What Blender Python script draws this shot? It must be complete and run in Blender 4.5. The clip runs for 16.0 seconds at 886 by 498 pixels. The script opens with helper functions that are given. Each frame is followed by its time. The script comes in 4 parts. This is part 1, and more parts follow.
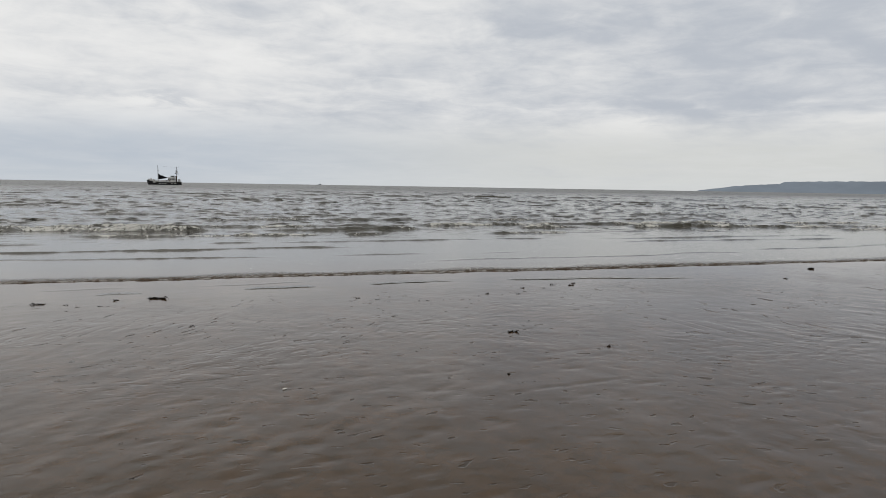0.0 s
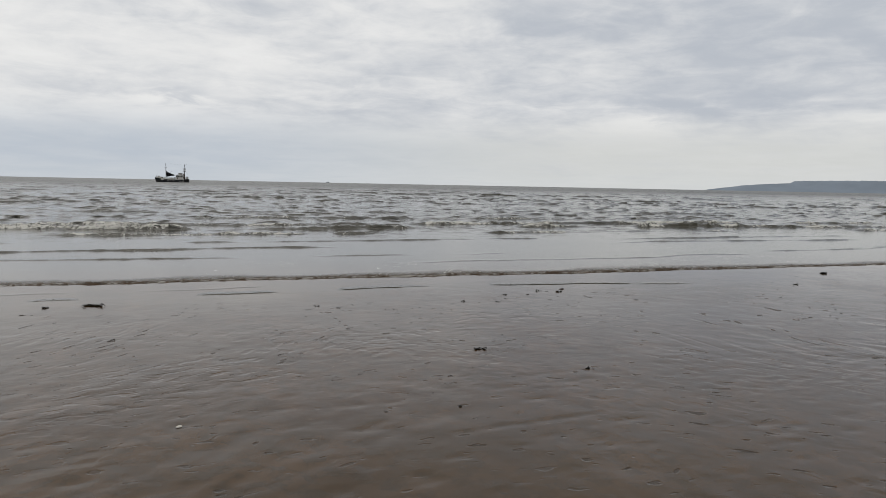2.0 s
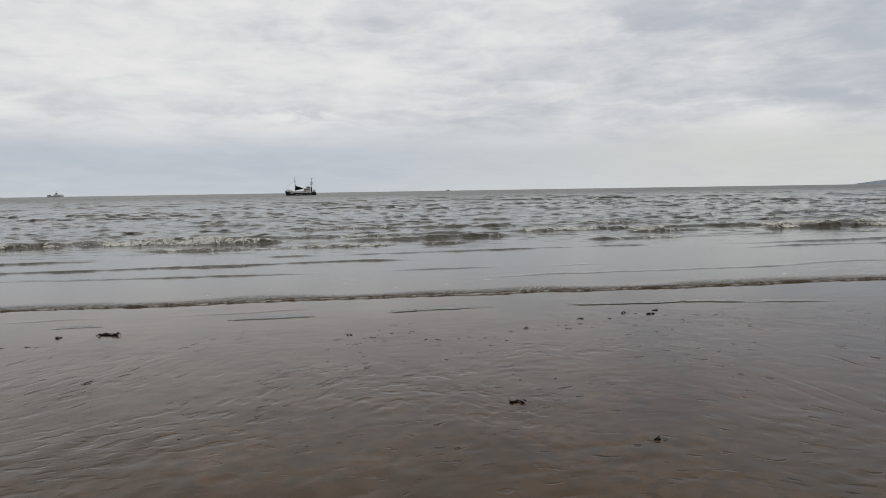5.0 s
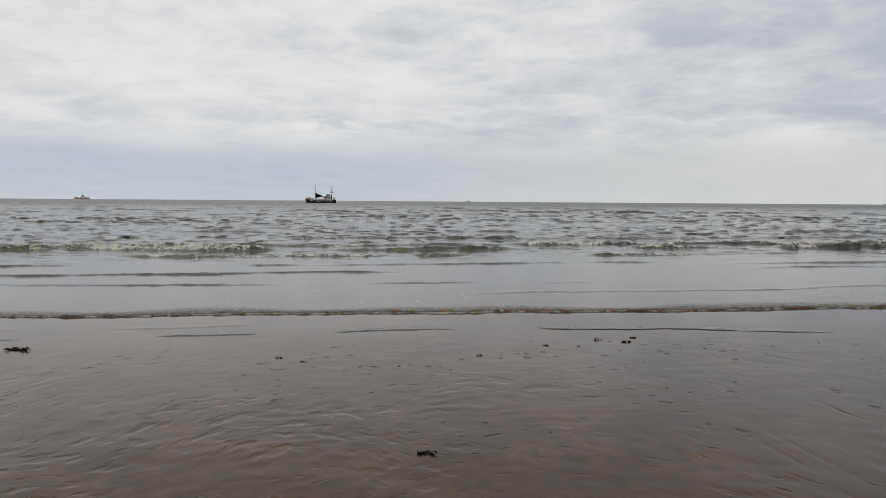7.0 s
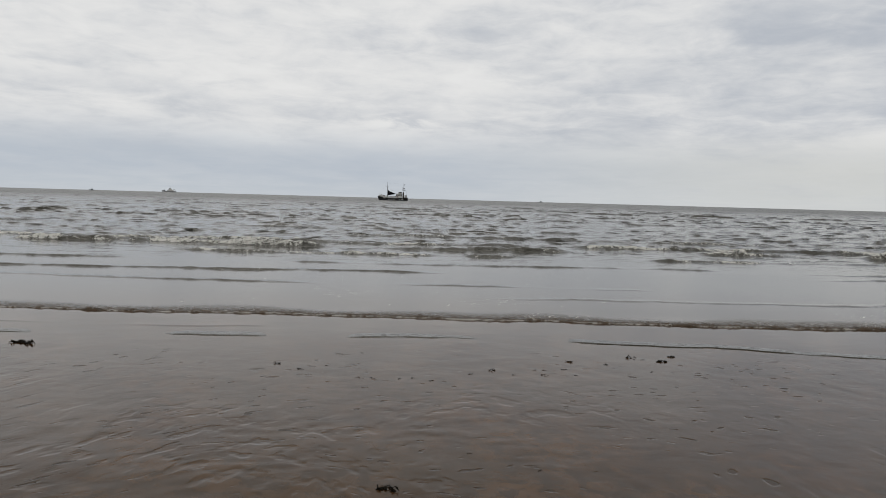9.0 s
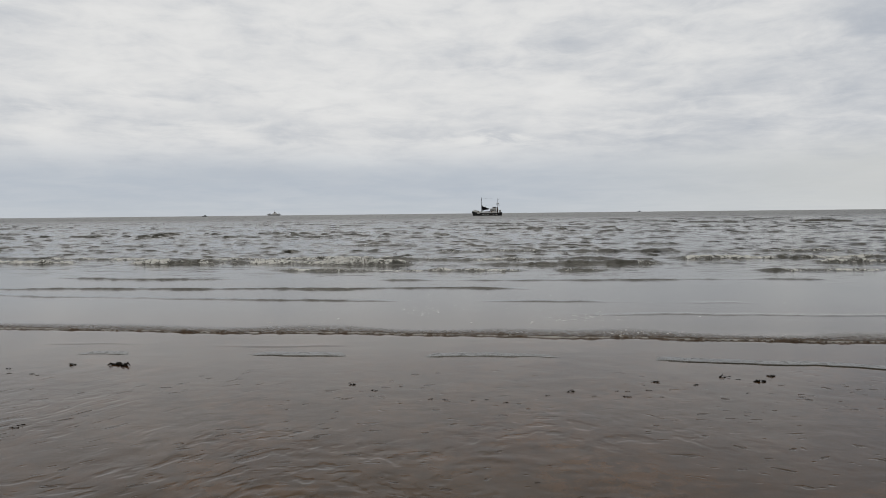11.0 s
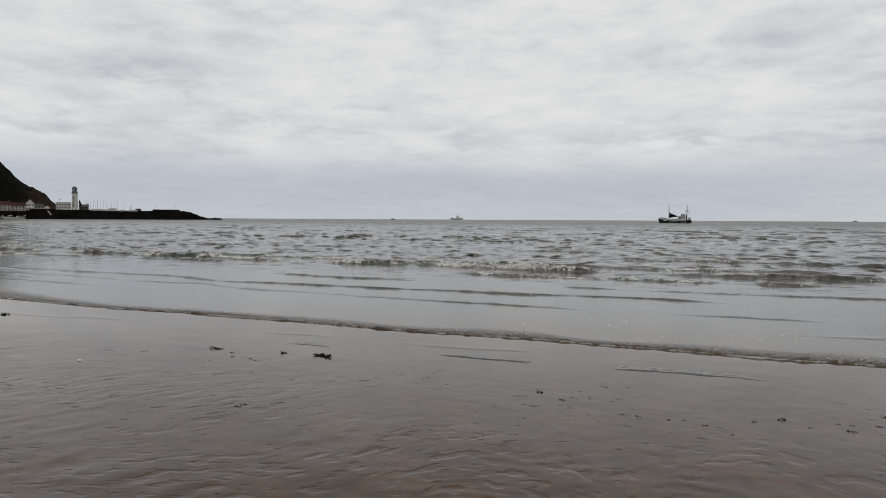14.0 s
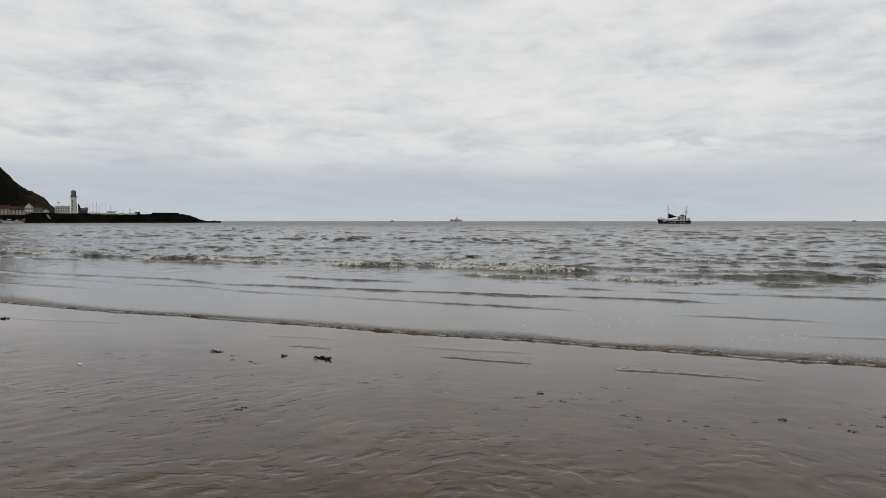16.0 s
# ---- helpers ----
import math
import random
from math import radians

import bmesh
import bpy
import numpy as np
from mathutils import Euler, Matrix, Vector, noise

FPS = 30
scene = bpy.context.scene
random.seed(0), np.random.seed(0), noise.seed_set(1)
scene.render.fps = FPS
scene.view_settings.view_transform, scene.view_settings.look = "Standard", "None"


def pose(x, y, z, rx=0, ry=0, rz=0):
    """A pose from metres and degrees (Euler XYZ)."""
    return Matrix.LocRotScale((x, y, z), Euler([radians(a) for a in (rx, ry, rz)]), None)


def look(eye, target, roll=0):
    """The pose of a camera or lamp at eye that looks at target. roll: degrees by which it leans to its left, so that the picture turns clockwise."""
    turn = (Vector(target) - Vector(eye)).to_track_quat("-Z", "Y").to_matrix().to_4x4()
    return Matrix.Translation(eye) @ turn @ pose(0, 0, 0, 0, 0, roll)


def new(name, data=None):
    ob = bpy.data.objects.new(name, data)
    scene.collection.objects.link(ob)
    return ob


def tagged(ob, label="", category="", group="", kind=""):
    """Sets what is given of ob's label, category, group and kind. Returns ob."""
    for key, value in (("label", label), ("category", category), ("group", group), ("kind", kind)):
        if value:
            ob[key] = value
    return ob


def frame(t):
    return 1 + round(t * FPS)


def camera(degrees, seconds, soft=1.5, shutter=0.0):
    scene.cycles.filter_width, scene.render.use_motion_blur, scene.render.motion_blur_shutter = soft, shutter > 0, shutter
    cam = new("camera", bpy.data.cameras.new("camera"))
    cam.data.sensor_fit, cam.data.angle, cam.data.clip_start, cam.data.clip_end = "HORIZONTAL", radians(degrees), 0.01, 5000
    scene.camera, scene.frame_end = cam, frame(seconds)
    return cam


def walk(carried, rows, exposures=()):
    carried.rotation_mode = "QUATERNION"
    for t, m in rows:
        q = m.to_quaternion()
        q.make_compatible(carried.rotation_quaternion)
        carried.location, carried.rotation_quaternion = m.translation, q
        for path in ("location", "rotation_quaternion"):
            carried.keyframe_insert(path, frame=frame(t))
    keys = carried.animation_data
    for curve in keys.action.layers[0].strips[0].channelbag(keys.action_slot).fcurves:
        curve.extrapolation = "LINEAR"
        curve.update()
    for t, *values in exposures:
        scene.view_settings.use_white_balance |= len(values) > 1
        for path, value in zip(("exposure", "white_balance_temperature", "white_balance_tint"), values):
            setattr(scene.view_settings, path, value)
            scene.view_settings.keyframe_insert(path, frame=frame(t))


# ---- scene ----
cam = camera(66.5, 16.0, 0.8)
PATH = [
    (0, (-2.816, -0.562, 1.591), (-2.046, 1.275, 1.407), 0.95),
    (0.5, (-2.647, -0.374, 1.588), (-1.866, 1.462, 1.445), -0.7),
    (1, (-2.459, -0.115, 1.577), (-1.667, 1.715, 1.412), -1.1),
    (1.5, (-2.192, 0.0, 1.587), (-1.532, 1.879, 1.398), 1.4),
    (2, (-1.98, 0.159, 1.568), (-1.232, 2.004, 1.3785), 1.12),
    (2.5, (-1.793, 0.404, 1.588), (-1.07, 2.257, 1.378), 0.1),
    (3, (-1.556, 0.586, 1.556), (-0.928, 2.481, 1.437), 0.5),
    (3.5, (-1.327, 0.754, 1.551), (-0.823, 2.681, 1.368), -0.0),
    (4, (-1.11, 1.01, 1.535), (-0.633, 2.949, 1.432), -1.7),
    (4.2, (-1.055, 1.064, 1.55), (-0.584, 3.002, 1.402), -1.6),
    (6.3, (-0.108, 1.776, 1.54), (0.189, 3.746, 1.364), 0.7),
    (6.5, (-0.032, 1.828, 1.533), (0.281, 3.796, 1.364), 1.3),
    (7, (0.148, 1.986, 1.524), (0.501, 3.95, 1.383), 0.4),
    (7.5, (0.298, 2.144, 1.537), (0.666, 4.103, 1.373), 0.1),
    (8, (0.507, 2.256, 1.527), (0.787, 4.227, 1.333), 1.5),
    (8.2, (0.595, 2.304, 1.524), (0.868, 4.278, 1.345), 2.2),
    (9.25, (0.8, 2.5, 1.54), (0.9, 4.49, 1.4), 1.4),
    (10.3, (0.94, 2.608, 1.555), (0.847, 4.603, 1.452), 0.7),
    (10.5, (0.96, 2.604, 1.549), (0.81, 4.596, 1.444), -0.3),
    (11, (0.989, 2.603, 1.549), (0.852, 4.595, 1.444), -0.6),
    (11.5, (0.941, 2.627, 1.548), (0.719, 4.611, 1.433), -0.7),
    (12, (0.929, 2.631, 1.551), (0.609, 4.602, 1.439), -0.1),
    (12.5, (0.895, 2.618, 1.559), (0.362, 4.544, 1.474), -0.2),
    (13, (0.87, 2.615, 1.555), (0.188, 4.493, 1.471), 0.3),
    (13.5, (0.884, 2.614, 1.558), (0.206, 4.494, 1.472), 0.5),
    (14, (0.878, 2.624, 1.555), (0.225, 4.513, 1.467), 0.3),
    (14.5, (0.88, 2.63, 1.557), (0.239, 4.523, 1.475), 0.2),
    (15, (0.869, 2.621, 1.561), (0.229, 4.515, 1.487), 0.2),
    (15.5, (0.872, 2.621, 1.558), (0.216, 4.509, 1.481), -0.2),
    (16, (0.874, 2.62, 1.558), (0.223, 4.509, 1.475), -0.0),
]
walk(cam, [(t, look(eye, target, roll)) for t, eye, target, roll in PATH],
     [(0, 0.04), (2, 0.03), (4, -0.02), (7, -0.01), (10.5, -0.06), (13.5, -0.07), (16, -0.04)])

# ---- world and light ----
world = bpy.data.worlds.new("overcast_sky")
scene.world = world
world.use_nodes = True


class Net:
    """Small helper to write node trees."""

    def __init__(self, tree):
        self.tree = tree

    def node(self, kind, **sets):
        n = self.tree.nodes.new(kind)
        for key, value in sets.items():
            setattr(n, key, value)
        return n

    def put(self, socket, value):
        if isinstance(value, bpy.types.NodeSocket):
            self.tree.links.new(value, socket)
        elif value is not None:
            if isinstance(value, (tuple, list)) and len(value) == 3 and socket.type == "RGBA":
                value = (*value, 1)
            socket.default_value = value

    def math(self, op, a, b=None, c=None, clamp=False):
        n = self.node("ShaderNodeMath", operation=op, use_clamp=clamp)
        for s, v in zip(n.inputs, (a, b, c)):
            self.put(s, v)
        return n.outputs[0]

    def vec(self, op, a, b=None):
        n = self.node("ShaderNodeVectorMath", operation=op)
        self.put(n.inputs[0], a)
        if b is not None:
            self.put(n.inputs[1], b)
        return n.outputs[0]

    def join(self, x, y, z):
        n = self.node("ShaderNodeCombineXYZ")
        for s, v in zip(n.inputs, (x, y, z)):
            self.put(s, v)
        return n.outputs[0]

    def noise(self, vector, scale, detail=4.0, rough=0.55, distort=0.0):
        n = self.node("ShaderNodeTexNoise")
        if vector is not None:
            self.put(n.inputs["Vector"], vector)
        for key, v in (("Scale", scale), ("Detail", detail), ("Roughness", rough), ("Distortion", distort)):
            self.put(n.inputs[key], v)
        return n.outputs["Fac"]

    def ramp(self, value, lo, hi, to0=0.0, to1=1.0):
        n = self.node("ShaderNodeMapRange", interpolation_type="SMOOTHSTEP")
        for s, v in zip(n.inputs, (value, lo, hi, to0, to1)):
            self.put(s, v)
        return n.outputs[0]

    def mix(self, fac, a, b, blend="MIX"):
        n = self.node("ShaderNodeMix", data_type="RGBA", blend_type=blend)
        self.put(n.inputs[0], fac)
        self.put(n.inputs[6], a)
        self.put(n.inputs[7], b)
        return n.outputs[2]

    def coords(self, name):
        return self.node("ShaderNodeTexCoord").outputs[name]


SUN_HEIGHT, SUN_TURN = radians(58), radians(-10)


def build_sky():
    tree = world.node_tree
    tree.nodes.clear()
    n = Net(tree)
    sky = n.node("ShaderNodeTexSky", sky_type="NISHITA", sun_disc=False)
    sky.sun_elevation, sky.sun_rotation = SUN_HEIGHT, SUN_TURN
    blue = n.vec("MULTIPLY", sky.outputs[0], (0.10, 0.10, 0.10))
    way = n.coords("Generated")
    part_xyz = n.node("ShaderNodeSeparateXYZ")
    n.put(part_xyz.inputs[0], way)
    x, y, z = part_xyz.outputs
    up = n.math("MAXIMUM", z, 0.0)
    deep = n.math("ADD", up, 0.07)
    flat = n.join(n.math("DIVIDE", x, deep), n.math("DIVIDE", y, deep), 0.0)
    side = n.math("ARCTAN2", x, y)
    height = n.math("ARCSINE", n.math("MINIMUM", up, 1.0))
    # soft lumps drawn out along the horizon, finer towards it, and small wisps
    lumps = n.noise(n.join(n.math("MULTIPLY", side, 4.6), n.math("MULTIPLY", n.math("POWER", height, 0.8), 10.5), 2.3), 1.5, 8.0, 0.58, 0.30)
    wisps = n.noise(n.join(n.math("MULTIPLY", side, 9.5), n.math("MULTIPLY", n.math("POWER", height, 0.7), 30.0), 5.1), 1.4, 7.0, 0.58, 0.5)
    vault = n.noise(n.vec("ADD", flat, (3.1, 7.7, 0.4)), 1.1, 8.0, 0.60, 0.4)
    mass = n.math("ADD", n.math("MULTIPLY", lumps, 0.46), n.math("ADD", n.math("MULTIPLY", wisps, 0.30), n.math("MULTIPLY", vault, 0.24)))
    mass = n.math("MULTIPLY", n.math("SUBTRACT", mass, 0.5), 1.0)
    # the larger banks and gaps of this sky: bearing, height, half width, half height in degrees, and weight
    banks = ((0.2, 6.5, 4.0, 0.45, 0.20), (43, 7.0, 8, 1.1, 0.10), (30, 13.4, 7, 1.1, 0.07), (50, 11, 8, 3.2, 0.06), (16, 9.4, 6, 1.3, 0.07),
             (5.3, 13.8, 4.5, 0.8, 0.04), (-21.3, 7.6, 4.5, 0.9, 0.09), (-42, 11.5, 6, 1.0, 0.17), (-38.5, 5.2, 5, 0.5, 0.08),
             (-12, 4.6, 2.4, 0.4, -0.20), (39, 4.8, 2.8, 0.4, -0.16), (3, 11.0, 10, 2.2, -0.06), (-26.8, 8.7, 2.8, 0.6, -0.12),
             (-48.8, 6.0, 4.5, 0.5, -0.12), (-15.4, 8.3, 2.8, 0.6, -0.09), (-32.6, 7.5, 2.4, 0.5, -0.10), (9, 9.2, 3.5, 0.5, -0.08), (-15, 15, 12, 4, -0.06))
    bent = n.math("ADD", height, n.math("MULTIPLY", n.math("SUBTRACT", wisps, 0.5), 0.05))
    drift = n.math("ADD", side, n.math("MULTIPLY", n.math("SUBTRACT", lumps, 0.5), 0.10))
    for bearing, rise, wide, tall, weight in banks:
        weight *= 0.7
        a = n.math("DIVIDE", n.math("SUBTRACT", drift, radians(bearing)), radians(wide))
        b = n.math("DIVIDE", n.math("SUBTRACT", bent, radians(rise)), radians(tall))
        far_off = n.math("ADD", n.math("MULTIPLY", a, a), n.math("MULTIPLY", b, b))
        mass = n.math("MULTIPLY_ADD", n.math("EXPONENT", n.math("MULTIPLY", far_off, -1.0)), weight, mass)
    # heavier cloud towards the south
    mass = n.math("ADD", mass, n.math("MULTIPLY", n.ramp(side, -0.05, 0.75, 0.0, 0.14), n.ramp(up, 0.06, 0.14)))
    heavy = n.ramp(mass, -0.13, 0.27)
    cloud = n.mix(heavy, (0.79, 0.79, 0.785), (0.47, 0.503, 0.555))
    shine = n.ramp(mass, -0.06, -0.22, 0.0, 0.35)
    cloud = n.mix(shine, cloud, n.mix(0.15, (0.88, 0.88, 0.87), blue))
    # haze over the sea: bluish to the north, cream to the south
    haze = n.mix(n.ramp(side, 0.0, 0.62), (0.46, 0.512, 0.578), (0.60, 0.612, 0.60))
    haze = n.mix(n.ramp(up, 0.0, 0.035, 0.30, 0.0), haze, (0.60, 0.63, 0.64))
    cloud = n.mix(n.math("MULTIPLY", n.ramp(up, 0.045, 0.115, 0.85, 0.0), n.ramp(wisps, 0.25, 0.75, 1.1, 0.8)), cloud, haze)
    # the unseen sky overhead is made darker and warmer to dim the sand's reflection
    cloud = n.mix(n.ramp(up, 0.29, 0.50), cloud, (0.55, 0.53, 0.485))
    back = n.node("ShaderNodeBackground")
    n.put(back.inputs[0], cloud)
    back.inputs[1].default_value = 1.0
    out = n.node("ShaderNodeOutputWorld")
    tree.links.new(back.outputs[0], out.inputs[0])


build_sky()
sun = new("sun", bpy.data.lights.new("sun", "SUN"))
sun.data.energy, sun.data.angle, sun.data.color = 0.5, radians(35), (1.0, 0.97, 0.92)
sun.matrix_world = look((0, 0, 60), (-math.sin(SUN_TURN) * math.cos(SUN_HEIGHT) * 60, -math.cos(SUN_TURN) * math.cos(SUN_HEIGHT) * 60, 60 - 60 * math.sin(SUN_HEIGHT)))


# ---- materials ----
def material(name):
    m = bpy.data.materials.new(name)
    m.use_nodes = True
    n = Net(m.node_tree)
    return m, n, m.node_tree.nodes["Principled BSDF"]


def paint(name, colour, rough=0.6, scale=3.0, vary=0.25, metal=0.0, bump=0.0):
    """A surface with stains at a broad and a fine scale."""
    m, n, p = material(name)
    c = n.coords("Object")
    broad = n.noise(c, scale, 3.0)
    fine = n.noise(c, scale * 9.0, 4.0)
    dark = tuple(v * (1 - vary) for v in colour)
    light = tuple(min(1.0, v * (1 + vary * 0.6)) for v in colour)
    tone = n.mix(n.ramp(broad, 0.35, 0.65), dark, light)
    n.put(p.inputs["Base Color"], n.mix(n.math("MULTIPLY", fine, 0.3), tone, dark))
    n.put(p.inputs["Roughness"], n.ramp(fine, 0.3, 0.7, rough * 0.85, min(1.0, rough * 1.15)))
    p.inputs["Metallic"].default_value = metal
    if rough > 0.8:
        p.inputs["Specular IOR Level"].default_value = 0.1
    if bump:
        b = n.node("ShaderNodeBump")
        b.inputs["Distance"].default_value = bump
        n.put(b.inputs["Height"], fine)
        n.put(p.inputs["Normal"], b.outputs[0])
    return m


def make_sand():
    m, n, p = material("wet_sand")
    c = n.coords("Object")
    long = n.vec("MULTIPLY", c, (0.85, 0.8, 1.0))
    broad = n.noise(long, 0.55, 4.0, 0.6, 0.5)
    mid = n.noise(n.vec("ADD", long, (9.0, 4.0, 0.0)), 2.2, 5.0, 0.6, 0.3)
    grain = n.noise(c, 160.0, 3.0, 0.7)
    brown = n.mix(n.ramp(mid, 0.30, 0.72), (0.050, 0.0240, 0.0090), (0.110, 0.0560, 0.0235))
    spots = n.noise(n.vec("ADD", c, (1.0, 7.0, 0.0)), 7.5, 4.0, 0.6, 0.4)
    brown = n.mix(n.ramp(spots, 0.42, 0.64, 0.0, 0.75), brown, (0.023, 0.0125, 0.0062))
    brown = n.mix(n.ramp(broad, 0.42, 0.64, 0.0, 0.6), brown, (0.060, 0.0365, 0.0200))
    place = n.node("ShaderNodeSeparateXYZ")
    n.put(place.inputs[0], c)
    # base colour grows paler from about y 5.8 to 3.6, with a ragged edge
    inland_pale = n.ramp(n.math("ADD", place.outputs[1], n.math("MULTIPLY", n.math("SUBTRACT", broad, 0.5), 2.5)), 5.8, 3.6)
    brown = n.mix(n.math("MULTIPLY", inland_pale, 0.30), brown, (0.085, 0.063, 0.041))
    tone = n.mix(n.math("MULTIPLY", grain, 0.45), brown, (0.028, 0.017, 0.009))
    film = n.math("ADD", n.math("MULTIPLY", broad, 0.6), n.math("MULTIPLY", mid, 0.4))
    p.inputs["Specular IOR Level"].default_value = 0.47
    swash = n.ramp(place.outputs[1], 7.6, 10.4)
    gloss = n.math("MULTIPLY", n.ramp(film, 0.38, 0.62, 0.17, 0.07), n.ramp(swash, 0.0, 1.0, 1.0, 0.6))
    p.inputs["IOR"].default_value = 1.33
    lumpy = n.noise(n.vec("ADD", c, (2.0, 5.0, 0.0)), 4.0, 2.5, 0.5, 0.4)
    # hollows and soft ridges swing round with the ebb
    across = n.math("MULTIPLY", n.math("SUBTRACT", place.outputs[0], 0.5), 0.455)
    across = n.math("ADD", n.math("MULTIPLY", n.math("MINIMUM", across, 0.0), n.ramp(place.outputs[1], 4.5, 6.5, 0.2, 1.0)), n.math("MULTIPLY", n.math("MAXIMUM", across, 0.0), n.ramp(place.outputs[1], 7.5, 4.5, 0.12, 1.0)))
    bow = n.math("SQRT", n.math("MULTIPLY_ADD", across, across, 1.0))
    wander = n.math("MULTIPLY", n.math("SUBTRACT", n.noise(c, 0.9, 1.0), 0.5), 0.6)
    curved = n.join(place.outputs[0], n.math("ADD", n.math("MULTIPLY_ADD", bow, 2.5, place.outputs[1]), wander), 0.0)
    ridges = n.noise(n.vec("MULTIPLY", curved, (6.4, 5.4, 1.0)), 1.0, 1.6, 0.45, 0.1)
    waves = n.noise(n.vec("MULTIPLY", curved, (1.7, 1.5, 1.0)), 1.0, 2.0, 0.45, 0.3)
    dash = n.noise(n.vec("MULTIPLY", curved, (6.0, 13.0, 1.0)), 1.0, 1.5, 0.45, 0.1)
    worn = n.ramp(n.noise(n.vec("ADD", c, (3.0, 8.0, 0.0)), 0.6, 3.0), 0.42, 0.60, 0.10, 1.0)
    southward = n.math("MINIMUM", n.math("MULTIPLY", n.math("MAXIMUM", n.math("SUBTRACT", place.outputs[0], 1.5), 0.0), 0.6), 1.8)
    shore = n.ramp(n.math("ADD", place.outputs[1], southward), 9.2, 6.4)
    some = n.ramp(n.noise(c, 0.9, 3.0), 0.40, 0.60, 0.15, 1.0)
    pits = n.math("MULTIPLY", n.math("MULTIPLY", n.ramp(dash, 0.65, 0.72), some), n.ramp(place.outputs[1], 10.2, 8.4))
    # pits: dark sediment and the hollows' shade are put into the base colour
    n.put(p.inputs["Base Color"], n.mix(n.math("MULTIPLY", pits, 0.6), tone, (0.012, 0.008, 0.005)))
    n.put(p.inputs["Roughness"], n.math("MULTIPLY_ADD", pits, 0.30, gloss))
    b = n.node("ShaderNodeBump")
    b.inputs["Distance"].default_value = 0.010
    n.put(b.inputs["Strength"], n.ramp(swash, 0.0, 1.0, 1.0, 0.25))
    scarps = n.math("MULTIPLY", n.math("MULTIPLY", n.ramp(ridges, 0.50, 0.68), worn), n.math("MULTIPLY", shore, n.ramp(place.outputs[1], 4.6, 6.4, -0.12, -0.30)))
    swell = n.math("MULTIPLY", n.math("MULTIPLY", waves, worn), n.math("MULTIPLY", shore, n.ramp(place.outputs[1], 4.0, 6.5, 0.25, 0.7)))
    relief = n.math("ADD", n.math("ADD", scarps, swell), n.math("MULTIPLY", lumpy, 0.38))
    relief = n.math("SUBTRACT", relief, n.math("MULTIPLY", pits, 0.40))
    n.put(b.inputs["Height"], n.math("ADD", relief, n.math("MULTIPLY", grain, 0.03)))
    n.put(p.inputs["Normal"], b.outputs[0])
    return m


def make_sea():
    m, n, p = material("sea_water")
    c = n.coords("Object")
    foam = n.node("ShaderNodeAttribute", attribute_name="foam").outputs["Fac"]
    shoal = n.node("ShaderNodeAttribute", attribute_name="shoal").outputs["Fac"]
    churned = n.node("ShaderNodeAttribute", attribute_name="churned").outputs["Fac"]
    churn = n.noise(n.vec("MULTIPLY", c, (1.0, 0.8, 1.0)), 24.0, 5.0, 0.7, 0.8)
    lace = n.noise(n.vec("MULTIPLY", c, (1.0, 0.8, 1.0)), 4.5, 4.0, 0.6, 1.2)
    torn = n.math("ADD", n.math("MULTIPLY", n.math("SUBTRACT", churn, 0.5), 2.5), n.math("MULTIPLY", n.math("SUBTRACT", lace, 0.5), 1.9))
    white = n.math("MULTIPLY", n.ramp(n.math("ADD", foam, torn), 0.50, 0.74), n.ramp(foam, 0.02, 0.15))
    inland = n.node("ShaderNodeAttribute", attribute_name="inland").outputs["Fac"]
    # a thin line of froth along the running edge, stray flecks on the sheet behind it
    froth = n.math("MULTIPLY", n.math("MULTIPLY", n.ramp(inland, 0.006, 0.012), n.ramp(inland, 0.040, 0.022)), n.ramp(n.noise(c, 3.5, 6.0, 0.7), 0.42, 0.60))
    flecks = n.math("MULTIPLY", n.ramp(n.noise(n.vec("MULTIPLY", c, (1.0, 0.6, 1.0)), 9.0, 3.0, 0.6), 0.69, 0.75), n.math("MULTIPLY", n.ramp(inland, 8.0, 3.0), n.ramp(inland, 0.1, 0.4)))
    white = n.math("MAXIMUM", white, n.math("MAXIMUM", n.math("MULTIPLY", froth, 0.62), n.math("MULTIPLY", flecks, 0.7)))
    stirred = n.math("MULTIPLY", n.ramp(n.noise(n.vec("MULTIPLY", c, (1.0, 1.6, 1.0)), 14.0, 4.0, 0.65), 0.46, 0.62), n.math("MULTIPLY", n.ramp(inland, 0.75, 0.05), 0.75))
    silt = n.noise(c, 0.25, 4.0)
    deep = n.mix(n.ramp(silt, 0.35, 0.65), (0.013, 0.0130, 0.0080), (0.026, 0.0245, 0.0155))
    body = n.mix(shoal, deep, (0.078, 0.053, 0.035))
    body = n.mix(stirred, body, (0.017, 0.0125, 0.009))
    n.put(p.inputs["Base Color"], n.mix(white, body, (0.66, 0.66, 0.64)))
    split = n.node("ShaderNodeSeparateXYZ")
    n.put(split.inputs[0], c)
    calm = n.ramp(split.outputs[1], 14.0, 300.0, 0.10, 0.32)
    n.put(p.inputs["Roughness"], n.math("ADD", n.math("MULTIPLY_ADD", stirred, 0.35, calm), n.math("MULTIPLY", white, 0.6)))
    p.inputs["IOR"].default_value = 1.33
    chop = n.noise(n.vec("MULTIPLY", c, (0.9, 2.4, 1.0)), 1.0, 6.0, 0.70, 0.4)
    crests = n.ramp(chop, 0.55, 0.68)
    small = n.noise(n.vec("MULTIPLY", c, (1.0, 1.8, 1.0)), 7.0, 4.0, 0.6, 0.4)
    fizz = n.noise(n.vec("MULTIPLY", c, (1.0, 1.5, 1.0)), 26.0, 3.0, 0.6, 0.3)
    open_sea = n.ramp(split.outputs[1], 17.0, 34.0)
    b = n.node("ShaderNodeBump")
    b.inputs["Distance"].default_value = 0.15
